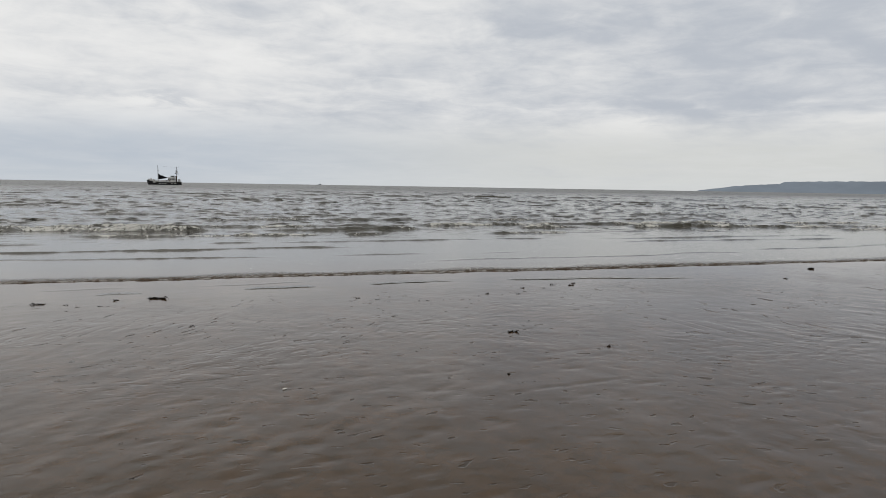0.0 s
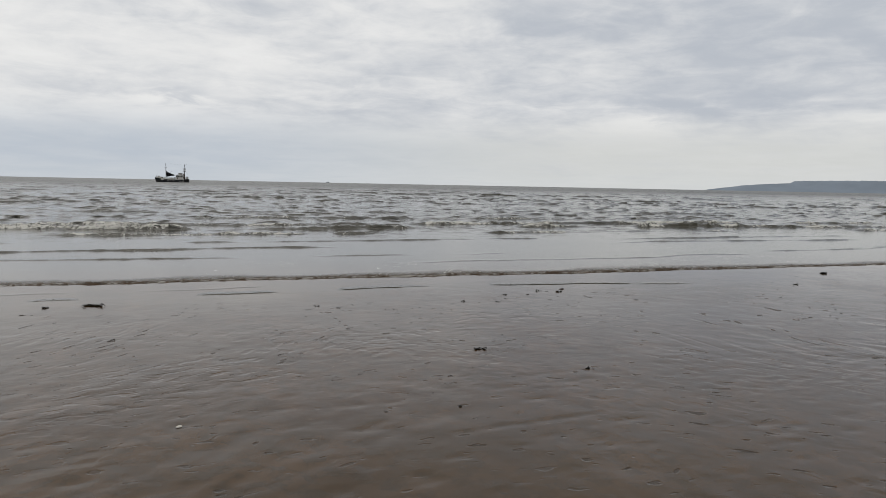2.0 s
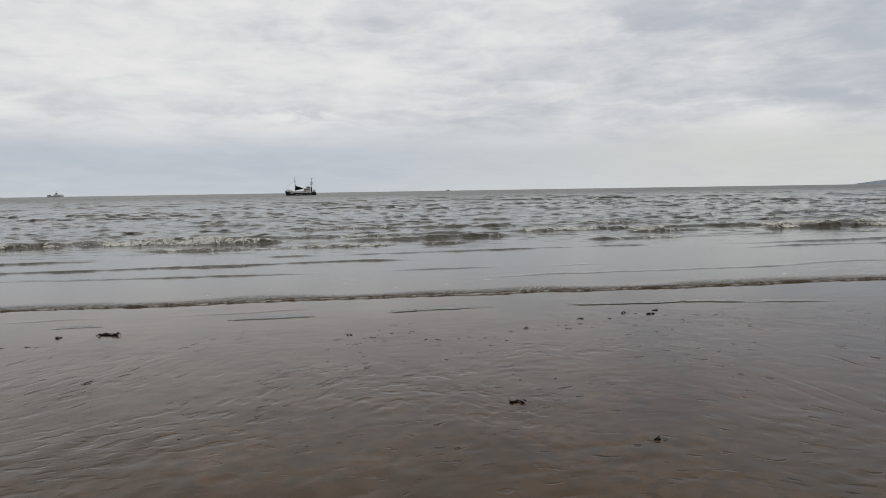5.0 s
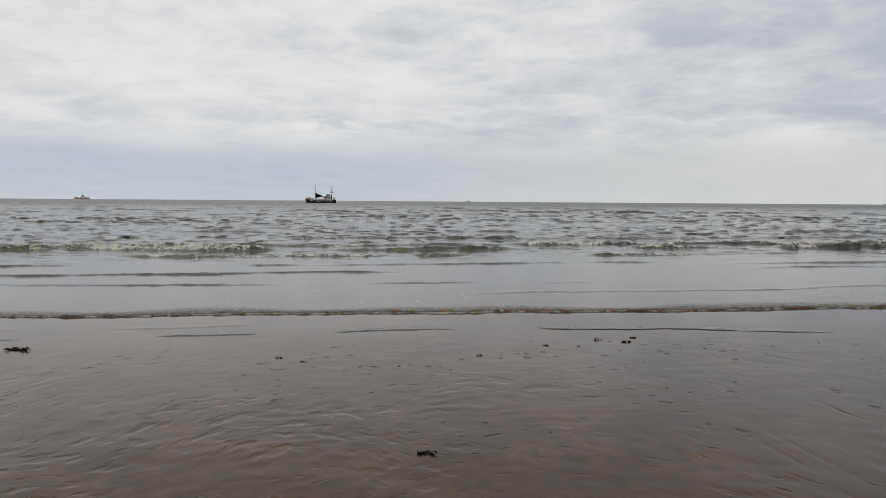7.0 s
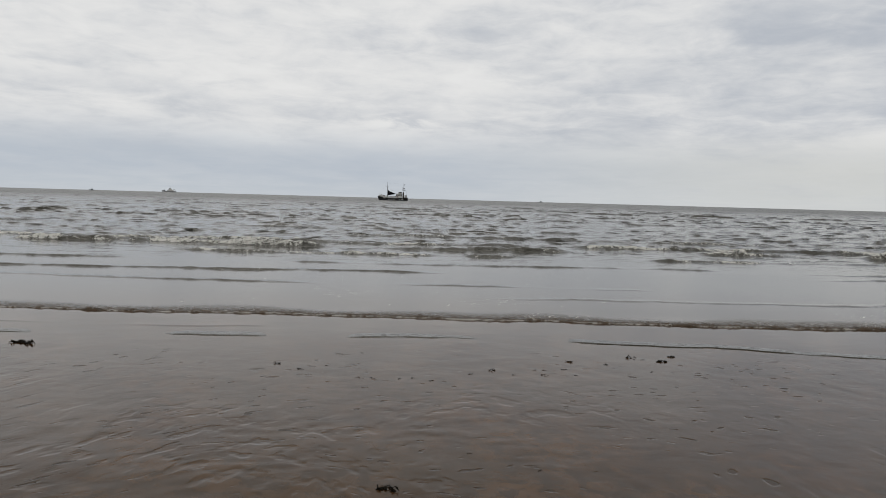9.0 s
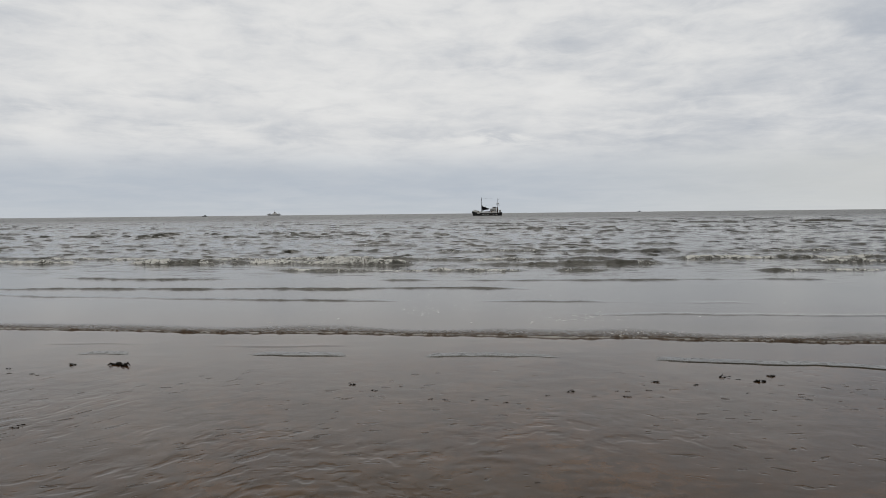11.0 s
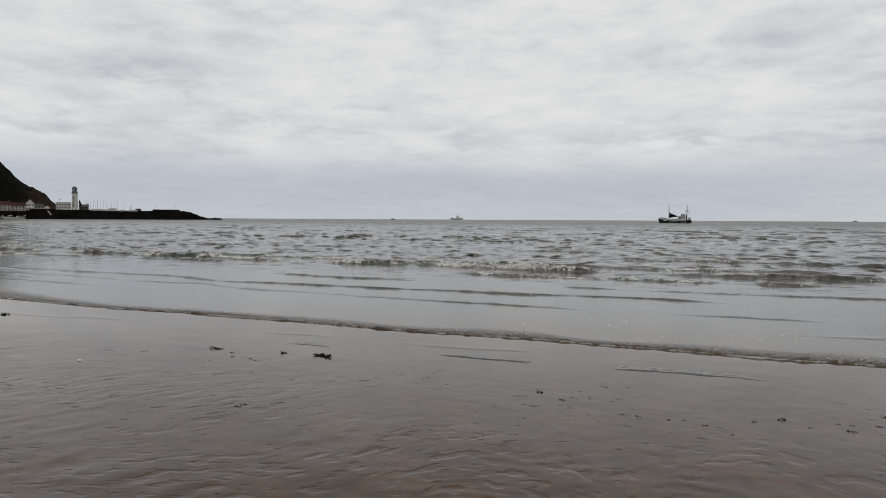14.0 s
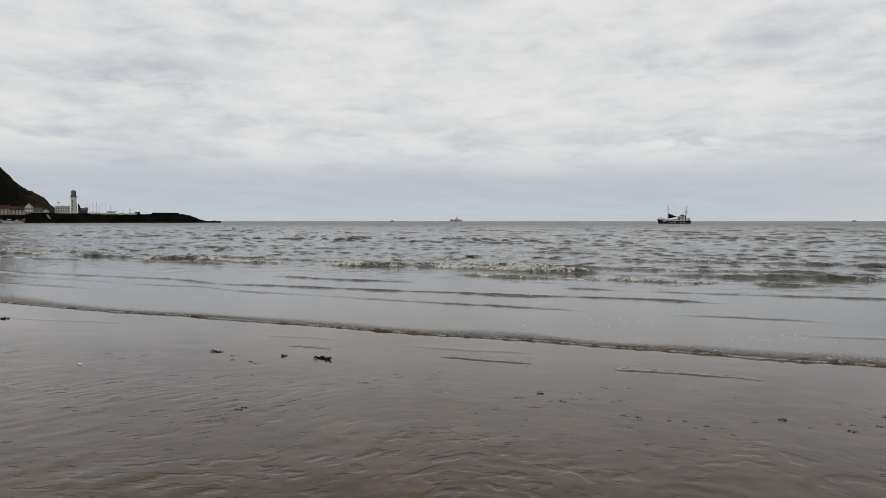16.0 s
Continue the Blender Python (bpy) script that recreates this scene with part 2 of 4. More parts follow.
    n.put(b.inputs["Strength"], n.math("MULTIPLY", open_sea, 0.9))
    n.put(b.inputs["Height"], n.math("ADD", crests, n.math("MULTIPLY", small, 0.04)))
    b2 = n.node("ShaderNodeBump")
    b2.inputs["Distance"].default_value = 0.06
    n.put(b2.inputs["Strength"], n.math("ADD", 0.02, n.math("MULTIPLY", churned, 0.7), clamp=True))
    n.put(b2.inputs["Height"], n.math("ADD", fizz, small))
    n.put(b2.inputs["Normal"], b.outputs[0])
    n.put(p.inputs["Normal"], b2.outputs[0])
    return m


def make_scrub():
    m, n, p = material("hillside_scrub")
    c = n.coords("Object")
    broad = n.noise(c, 0.05, 5.0, 0.6)
    fine = n.noise(c, 0.4, 5.0, 0.7)
    green = n.mix(n.ramp(fine, 0.35, 0.65), (0.0022, 0.0026, 0.0016), (0.0075, 0.0080, 0.0050))
    spot = n.node("ShaderNodeSeparateXYZ")
    n.put(spot.inputs[0], c)
    # bare earth shows on the low end of the slope
    bare = n.math("MULTIPLY", n.ramp(broad, 0.36, 0.56), n.ramp(spot.outputs[0], -46.0, -30.0))
    n.put(p.inputs["Base Color"], n.mix(n.math("MULTIPLY", bare, 0.9), green, (0.034, 0.022, 0.016)))
    p.inputs["Roughness"].default_value = 0.95
    p.inputs["Specular IOR Level"].default_value = 0.05
    return m


def make_seaweed():
    m, n, p = material("wet_seaweed")
    c = n.coords("Object")
    n.put(p.inputs["Base Color"], n.mix(n.noise(c, 30.0, 4.0), (0.004, 0.004, 0.003), (0.013, 0.010, 0.006)))
    n.put(p.inputs["Roughness"], n.ramp(n.noise(c, 60.0), 0.3, 0.7, 0.55, 0.9))
    p.inputs["Specular IOR Level"].default_value = 0.06
    return m


SAND, SEA, SCRUB, WEED = make_sand(), make_sea(), make_scrub(), make_seaweed()
HULL = paint("black_hull_paint", (0.012, 0.012, 0.014), 0.5, 0.6, 0.3)
WHITE = paint("weathered_white_paint", (0.66, 0.66, 0.64), 0.6, 0.5, 0.15)
GREY = paint("grey_ship_paint", (0.17, 0.18, 0.20), 0.6, 0.4, 0.2)
RUST = paint("rusty_steel", (0.10, 0.06, 0.04), 0.8, 1.0, 0.4)
DARKWOOD = paint("dark_mast_wood", (0.035, 0.030, 0.026), 0.7, 2.0, 0.3)
CANVAS = paint("black_sail_canvas", (0.010, 0.010, 0.012), 0.9, 2.0, 0.3)
GLASS = paint("dark_window_glass", (0.02, 0.022, 0.025), 0.1, 2.0, 0.2)
LANTERN = paint("lantern_blue_grey", (0.10, 0.13, 0.16), 0.5, 1.0, 0.2)
RENDERED = paint("white_lime_render", (0.72, 0.71, 0.67), 0.85, 0.3, 0.12)
CREAM = paint("cream_house_render", (0.50, 0.47, 0.41), 0.85, 0.3, 0.15)
BRICK = paint("brown_brick", (0.085, 0.050, 0.036), 0.9, 0.6, 0.3)
TILES = paint("red_roof_tiles", (0.070, 0.036, 0.027), 0.85, 0.5, 0.3)
SLATE = paint("dark_slate", (0.04, 0.042, 0.046), 0.7, 0.5, 0.3)
QUAY = paint("weedy_harbour_stone", (0.009, 0.0085, 0.007), 0.95, 0.15, 0.5)
ROCK = paint("wet_rubble_rock", (0.014, 0.013, 0.012), 0.9, 0.4, 0.5)
PALE = paint("pale_grey_ship_paint", (0.50, 0.51, 0.52), 0.6, 0.4, 0.2)
METAL = paint("galvanised_steel", (0.25, 0.26, 0.27), 0.45, 2.0, 0.2, 0.6)
# the haze of distance is put into the cliff's blue base colour
CLIFF = paint("far_cliff_haze_tint", (0.25, 0.30, 0.375), 1.0, 0.004, 0.10)
SHELL = paint("bleached_shell", (0.72, 0.70, 0.66), 0.5, 40.0, 0.15)
PEBBLE = paint("dark_pebble", (0.03, 0.026, 0.022), 0.4, 50.0, 0.4)


# ---- mesh helpers ----
def part(name, bm, mat, parent, label=""):
    """Links a bmesh as one mesh object under a thing or a part."""
    me = bpy.data.meshes.new(name)
    bm.normal_update()
    bm.to_mesh(me)
    bm.free()
    me.materials.append(mat)
    ob = new(name, me)
    ob.parent = parent
    return tagged(ob, label)


def thing(name, m, label, category, group="", kind=""):
    ob = new(name)
    ob.matrix_world = m
    ob.empty_display_size = 0.1
    return tagged(ob, label, category, group, kind)


def box(bm, x0, x1, y0, y1, z0, z1):
    v = [bm.verts.new((x, y, z)) for z in (z0, z1) for x, y in ((x0, y0), (x1, y0), (x1, y1), (x0, y1))]
    for f in ((3, 2, 1, 0), (4, 5, 6, 7), (0, 1, 5, 4), (1, 2, 6, 5), (2, 3, 7, 6), (3, 0, 4, 7)):
        bm.faces.new([v[i] for i in f])
    return bm


def boxes(*all_boxes):
    bm = bmesh.new()
    for b in all_boxes:
        box(bm, *b)
    return bm


def rod(bm, a, b, r0, r1, sides=8):
    a, b = Vector(a), Vector(b)
    turn = (b - a).to_track_quat("Z", "Y").to_matrix()
    rings = []
    for p, r in ((a, r0), (b, r1)):
        rings.append([bm.verts.new(p + turn @ Vector((r * math.cos(k * math.tau / sides), r * math.sin(k * math.tau / sides), 0))) for k in range(sides)])
    for k in range(sides):
        j = (k + 1) % sides
        bm.faces.new((rings[0][k], rings[0][j], rings[1][j], rings[1][k]))
    bm.faces.new(rings[0][::-1])
    bm.faces.new(rings[1])
    return bm


def rods(*all_rods):
    bm = bmesh.new()
    for r in all_rods:
        rod(bm, *r)
    return bm


def slab(bm, outline, y0, y1):
    """A solid from an outline of (x, z) points, between two depths."""
    a = [bm.verts.new((x, y0, z)) for x, z in outline]
    b = [bm.verts.new((x, y1, z)) for x, z in outline]
    bm.faces.new(a)
    bm.faces.new(b[::-1])
    for k in range(len(a)):
        j = (k + 1) % len(a)
        bm.faces.new((a[j], a[k], b[k], b[j]))
    return bm


def loft(bm, rings, close=True):
    """Skins rings of points; closes the ends."""
    made = [[bm.verts.new(p) for p in ring] for ring in rings]
    count = len(made[0])
    for a, b in zip(made, made[1:]):
        for k in range(count if close else count - 1):
            j = (k + 1) % count
            bm.faces.new((a[k], a[j], b[j], b[k]))
    if close:
        bm.faces.new(made[0][::-1])
        bm.faces.new(made[-1])
    return bm


def hash2(ix, iy, seed):
    h = (ix.astype(np.int64) * 374761393 + iy.astype(np.int64) * 668265263 + seed * 1442695041) & 0xFFFFFFFF
    h = ((h ^ (h >> 13)) * 1274126177) & 0xFFFFFFFF
    return ((h ^ (h >> 16)) & 0xFFFFFF) / float(0xFFFFFF)


def vnoise(x, y, seed=0):
    """Smooth value noise from 0 to 1 on arrays."""
    ix, iy = np.floor(x), np.floor(y)
    fx, fy = x - ix, y - iy
    fx, fy = fx * fx * fx * (fx * (fx * 6 - 15) + 10), fy * fy * fy * (fy * (fy * 6 - 15) + 10)
    a, b = hash2(ix, iy, seed), hash2(ix + 1, iy, seed)
    c, d = hash2(ix, iy + 1, seed), hash2(ix + 1, iy + 1, seed)
    return (a * (1 - fx) + b * fx) * (1 - fy) + (c * (1 - fx) + d * fx) * fy


def fbm(x, y, octaves=4, seed=0):
    total, amount, size = 0.0, 0.5, 1.0
    for k in range(octaves):
        total = total + amount * vnoise(x * size, y * size, seed + k * 17)
        amount, size = amount * 0.5, size * 2.03
    return total / (1 - 0.5 ** octaves)


def step(a, b, v):
    t = np.clip((v - a) / (b - a), 0, 1)
    return t * t * (3 - 2 * t)


def sheet(name, xs, ys, zs, mat, floats=()):
    """A grid mesh from three arrays of one shape, smooth shaded, with named values per vertex."""
    rows, cols = xs.shape
    co = np.stack([xs, ys, zs], -1).reshape(-1, 3)
    i = np.arange(rows * cols).reshape(rows, cols)
    quads = np.stack([i[:-1, :-1], i[:-1, 1:], i[1:, 1:], i[1:, :-1]], -1).reshape(-1, 4)
    me = bpy.data.meshes.new(name)
    me.vertices.add(len(co))
    me.vertices.foreach_set("co", co.ravel())
    me.loops.add(quads.size)
    me.loops.foreach_set("vertex_index", quads.ravel())
    me.polygons.add(len(quads))
    me.polygons.foreach_set("loop_start", np.arange(len(quads)) * 4)
    me.update(calc_edges=True)
    me.polygons.foreach_set("use_smooth", np.ones(len(quads), bool))
    for key, values in floats:
        at = me.attributes.new(key, "FLOAT", "POINT")
        at.data.foreach_set("value", np.ascontiguousarray(values, dtype=np.float32).ravel())
    me.materials.append(mat)
    me.validate()
    return new(name, me)


# ---- beach ----
def shore_line(x):
    """Where the front of the spent wave lies."""
    y = 11.05 - 0.065 * x + 0.004 * np.minimum(x, 0) ** 2 / (1 + np.abs(x) / 30)
    return y + 0.22 * (fbm(x * 0.35, x * 0 + 2, 3, 61) - 0.5) * 2 + 0.05 * (vnoise(x * 2.3, x * 0, 63) - 0.5)


def sand_level(x, y):
    """The beach falls away slowly under the sea and rises a little inland."""
    out = np.maximum(y - shore_line(x) + 0.15, 0)
    z = -0.018 * out - 0.0002 * out ** 2
    z = np.maximum(z, -4.0)
    return z + 0.012 * np.maximum(-2.5 - y, 0) * np.minimum(1.0, 40.0 / np.maximum(40.0, -y))


def ripples(x, y):
    """Ripple marks left by the ebb, in patches, with scour hollows and old swash edges."""
    warp = fbm(x * 1.3, y * 1.3, 3, 5) + 0.5 * fbm(x * 3.7, y * 3.7, 2, 6)
    patch = step(0.52, 0.70, fbm(x * 0.33 + 4, y * 0.45, 3, 11)) * step(0.35, 0.6, fbm(x * 1.9, y * 2.6, 2, 12))
    lines = np.sin((y * 0.97 - x * 0.10 + warp * 0.42) * math.tau / 0.15)
    # low bars and hollows swing round with the ebb
    bow = y + 2.5 * np.sqrt(1 + (0.455 * (x - 0.5)) ** 2) + 0.5 * (fbm(x * 0.9, y * 0.9, 2, 20) - 0.5)
    bars = 0.75 * (fbm(x * 5.2 + 9, bow * 4.6, 3, 21) - 0.5) + 0.25 * (fbm(x * 3.0 + 3, bow * 3.0, 2, 22) - 0.5)
    lumps = 0.12 * np.tanh(6.0 * bars) + 0.4 * bars
    lumpy = step(0.40, 0.62, fbm(x * 0.4 + 20, y * 0.55 + 3, 3, 31))
    soft = fbm(x * 0.9, y * 1.8, 3, 41) - 0.5
    pit = fbm(x * 4.1 + 7, (y + 0.035 * (x - 0.8) ** 2) * 12.0, 2, 51)
    scour = np.clip((pit - 0.73) * 14, 0, 1)
    near = step(6.6, 3.4, y)
    sides = step(8.0, 5.0, y) * np.maximum(step(-0.4, -2.2, x) * step(4.8, 6.0, y), step(3.0, 4.6, x) * step(7.0, 5.0, y)) * step(0.30, 0.55, fbm(x * 0.8 + 2, y * 0.9, 2, 33))
    fade = step(10.6, 8.6, y)
    z = fade * (0.0019 * np.maximum(patch * near, step(0.40, 0.6, fbm(x * 1.7 + 3, y * 2.9, 2, 14)) * np.exp(-((x - 0.6) / 1.3) ** 2 - ((y - 6.5) / 0.7) ** 2)) * lines + 0.003 * lumps * lumpy + 0.011 * lumps * lumpy * near + 0.016 * lumps * sides - 0.004 * scour * near) + 0.003 * soft * step(12.5, 9.5, y)
    for at, seed, depth in ((10.30, 201, 0.0045),):
        edge = at + 0.5 * (fbm(x * 0.4, x * 0 + seed, 3, seed) - 0.5) + 0.03 * vnoise(x * 3, x * 0, seed) - 0.03 * x
        alive = step(0.46, 0.56, fbm(x * 0.35, x * 0 + 5, 2, seed + 4))
        z = z + depth * alive * np.where(y > edge, np.exp(-(y - edge) / 0.14), np.exp(-((y - edge) / 0.02) ** 2))
    return z


def axis(near0, near1, fine, far0, far1, grow=1.12):
    """Even steps between near0 and near1, growing ones out to far0 and far1."""
    mid = list(np.arange(near0, near1 + fine * 0.5, fine))
    s, v, out = fine, mid[-1], []
    while v < far1:
        s *= grow
        v = min(v + s, far1)
        out.append(v)
    s, v, low = fine, mid[0], []
    while v > far0:
        s *= grow
        v = max(v - s, far0)
        low.append(v)
    return np.array(low[::-1] + mid + out)


gx, gy = np.meshgrid(axis(-9.0, 11.0, 0.044, -4900, 4900), axis(1.6, 12.5, 0.033, -4900, 4900))
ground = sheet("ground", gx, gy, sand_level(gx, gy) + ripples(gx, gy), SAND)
tagged(ground, "flat wet brown beach sand with faint ripple marks", "sand", kind="structure")


# ---- sea ----
def crest(x, y, at, height, width, seed, long=0.12, gap=0.45):
    """One broken line of swell: steep towards the shore, long behind, its top edge torn."""
    line = at + 1.1 * (fbm(x * 0.07, x * 0 + seed, 3, seed) - 0.5) * 2 + 0.35 * (vnoise(x * 0.5, x * 0, seed + 3) - 0.5)
    line = line + (0.6 * width + 0.10) * (fbm(x * 1.8, y * 0.8, 4, seed + 5) - 0.5) + (0.3 * width + 0.03) * (fbm(x * 6.0, y * 3.0, 3, seed + 6) - 0.5)
    alive = step(gap - 0.06, gap + 0.10, fbm(x * long, x * 0 + seed * 3, 3, seed + 9))
    d = (y - line) / width
    shape = np.where(d < 0, np.exp(-(d / 0.30) ** 2), np.exp(-(d / 1.1) ** 2))
    height = height * np.clip(0.05 + 0.75 * vnoise(x * 0.9, x * 0, seed + 7) + 0.9 * (fbm(x * 3.5, y * 2.5, 4, seed + 8) - 0.25), 0, 2)
    return height * alive * shape, alive * np.exp(-((d + 0.05) / 0.45) ** 2)


def wave_train(x, y, size, seed, count=13):
    """Short-crested waves of about one length that run for the beach, with unit spread."""
    rng = random.Random(seed)
    total = np.zeros_like(x)
    for k in range(count):
        number = math.tau / (size * rng.uniform(0.68, 1.45))
        turn = rng.gauss(0.12, 0.40)
        total += np.sin((x * math.sin(turn) + y * math.cos(turn)) * number + rng.uniform(0, math.tau))
    return total / math.sqrt(count / 2)


def water(x, y):
    inland = y - shore_line(x)
    out = np.maximum(inland, 0)
    level = -0.035 * step(0.0, 6.0, out)
    z = level.copy()
    foam, rough = np.zeros_like(x), np.zeros_like(x)
    # the running front: a thin steep lip, torn wavelets close behind it and a smooth sheet after that
    full = 0.45 + 0.9 * fbm(x * 0.5, x * 0 + 3, 3, 70)
    lip = step(0.0, 0.06, inland) * (0.25 + 0.75 * np.exp(-(out / 0.40) ** 2)) * full
    ragged = 0.16 + 0.34 * vnoise(x * 0.7, x * 0, 74)
    band = np.exp(-(out / ragged) ** 2) * step(0, 0.05, inland)
    curls = np.clip(fbm(x * 9.0, y * 16.0, 3, 71) - 0.45, 0, 1) * 2.2 + np.clip(fbm(x * 3.0, y * 9.0, 2, 73) - 0.5, 0, 1)
    z = z + 0.019 * lip + 0.018 * curls * band
    foam += 0.10 * band
    foam += 0.24 * step(0.50, 0.70, fbm(x * 0.4, y * 0.5, 3, 77)) * np.exp(-((out - 1.6) / 1.3) ** 2)
    lines = ((13.6, 0.016, 0.14, 90, 0.15, 0.55, 0.05), (14.9, 0.022, 0.15, 81, 0.20, 0.52, 0.08), (16.8, 0.036, 0.18, 82, 0.16, 0.49, 0.12), (19.0, 0.036, 0.22, 83, 0.26, 0.53, 0.14),
             (21.6, 0.08, 0.35, 91, 0.30, 0.46, 0.85), (23.4, 0.19, 0.50, 84, 0.34, 0.37, 1.0), (25.6, 0.12, 0.5, 85, 0.20, 0.43, 0.9),
             (30.0, 0.10, 0.6, 86, 0.22, 0.56, 0.45), (36.0, 0.10, 0.7, 87, 0.22, 0.58, 0.25))
    for at, height, width, seed, long, gap, white in lines:
        bow = at + 0.010 * np.minimum(x + 2, 0) ** 2 / (1 + np.abs(x) / 12) - 0.035 * x
        near = np.abs(y - bow) < 1.8 + 2.6 * width
        nx, ny = x[near], y[near]
        h, w = crest(nx, ny, bow[near], height, width, seed, long, gap)
        z[near] += h
        rough[near] += (0.5 if at > 20 else 0.1) * w
        foam[near] += white * w * (0.5 + 0.7 * vnoise(nx * 1.7, ny * 1.7, seed + 33)) * step(0.30, 0.52, fbm(nx * 0.55, ny * 0.6, 3, seed + 30))
    # wind chop: peaked crests on flat troughs, longer waves further out
    away = np.hypot(x, y - 2.0)
    cell = np.maximum(0.026, away * 0.0040)
    gust = 0.35 + 1.3 * fbm(x * 0.04, y * 0.07, 3, 131)
    lean = np.zeros_like(x)
    for k, (size, near, far, steep) in enumerate(((0.30, 5.0, 12.0, 0.0009), (0.50, 8.0, 15.0, 0.0015), (0.80, 10.0, 20.0, 0.0018), (1.25, 13.0, 26.0, 0.0018), (2.0, 20.0, 42.0, 0.0016), (3.4, 45.0, 90.0, 0.0015))):
        shown = step(near, far, out) * step(2.4, 4.4, size / cell)
        on = shown > 0
        wx, wy = x[on], y[on]
        ripple = np.clip(1.6 * wave_train(wx, wy, size, 400 + k), -4, 3.5)
        calm = step(0.36, 0.62, fbm(wx * 0.5 / size, wy * 0.35 / size, 3, 140 + k))
        h = gust[on] * steep * size * (np.exp(ripple) - 0.6) * (0.12 + 1.0 * calm) * shown[on]
        z[on] += h
        lean[on] += 1.1 * np.maximum(h, 0)
    # churned water where the crests have broken
    z = z + 0.10 * np.clip(foam - 0.2, 0, 0.8) * (fbm(x * 3.0, y * 5.0, 4, 171) - 0.45) * step(2.0, 5.0, out)
    z = np.where(inland < 1.5, np.maximum(z, sand_level(x, y) + 0.005), z)
    z = np.where(inland < 0, sand_level(x, y) - 0.05 - 0.02 * np.minimum(-inland, 2), z)
    shoal = np.exp(-out / 2.6)
    return z, lean, np.clip(inland, -2, 30), np.clip(foam, 0, 0.78), shoal, np.maximum(np.maximum(band, np.clip(foam - 0.35, 0, 1)), np.clip(rough, 0, 0.6))


turns = np.radians(np.linspace(-60, 62, 1120))
reach = [7.2]
while reach[-1] < 240:
    reach.append(reach[-1] + max(0.026, reach[-1] * (0.0034 if reach[-1] < 45 else 0.0042 if reach[-1] < 120 else 0.008)))
while reach[-1] < 4900:
    reach.append(min(4900, reach[-1] * 1.06))
rr, tt = np.meshgrid(np.array(reach), turns, indexing="ij")
sx, sy = rr * np.sin(tt), 2.0 + rr * np.cos(tt)
sz, slean, sreach, sfoam, sshoal, schurn = water(sx, sy)
sea = sheet("sea", sx[:, ::-1], (sy - slean)[:, ::-1], sz[:, ::-1], SEA, (("inland", sreach[:, ::-1]), ("foam", sfoam[:, ::-1]), ("shoal", sshoal[:, ::-1]), ("churned", schurn[:, ::-1])))
tagged(sea, "grey-brown choppy sea with small foaming waves on sand", "sea", kind="structure")


# ---- the edge of an older, spent wave left on the sand ----
mx = np.tile(np.arange(-4.6, 6.6, 0.025), (7, 1))
offs = np.array([-0.012, 0.0, 0.012, 0.035, 0.09, 0.18, 0.30])[:, None]
rise = np.array([-0.004, 0.004, 0.008, 0.0075, 0.005, 0.0025, -0.004])[:, None]
strong = step(0.30, 0.50, fbm(mx * 0.9, mx * 0 + 4, 3, 231)) * step(-4.6, -3.4, mx) * step(6.6, 5.6, mx)
line_y = 9.85 - 0.01 * mx - 0.022 * np.maximum(mx, 0) ** 2 + 0.16 * (fbm(mx * 0.9, mx * 0 + 1, 4, 233) - 0.5) + 0.05 * (fbm(mx * 5.0, mx * 0 + 2, 3, 235) - 0.5)
my = line_y + offs
mark = sheet("swash_mark", mx, my, sand_level(mx, my) + ripples(mx, my) + rise * (0.15 + 0.85 * strong) - 0.004 * (1 - strong), SEA)
tagged(mark, "thin wavering edge of spent wave water on sand", "water", kind="structure")


# ---- seaweed and shells on the sand ----
def frond(rng, length, rise, turn=0.0):
    """A flat, forked, slightly thick ribbon of wrack with bladders."""
    bm = bmesh.new()
    curl = rng.uniform(-0.9, 0.9)
    x = y = 0.0
    ring = []
    count = 7
    for k in range(count):
        s = k / (count - 1)
        half = length * (0.035 + 0.06 * math.sin(math.pi * min(1, s * 0.9 + 0.1))) * rng.uniform(0.6, 1.4)
        z = 0.004 + rise * math.sin(math.pi * s) * rng.uniform(0.7, 1.2)
        side = Vector((-math.sin(turn), math.cos(turn), rng.uniform(-0.5, 0.5))).normalized()
        mid = Vector((x, y, z))
        thick = Vector((0, 0, 0.002 + 0.022 * length))
        ring.append([mid - side * half, mid + side * half, mid + side * half * 0.8 + thick, mid - side * half * 0.8 + thick])
        x += math.cos(turn) * length / (count - 1)
        y += math.sin(turn) * length / (count - 1)
        turn += curl / count
    loft(bm, ring)
    for k in rng.sample(range(1, count), 2):
        c = sum(ring[k], Vector()) / 4
        bmesh.ops.create_icosphere(bm, subdivisions=1, radius=length * rng.uniform(0.05, 0.09), matrix=Matrix.Translation(c + Vector((0, 0, 0.006))))
    return bm


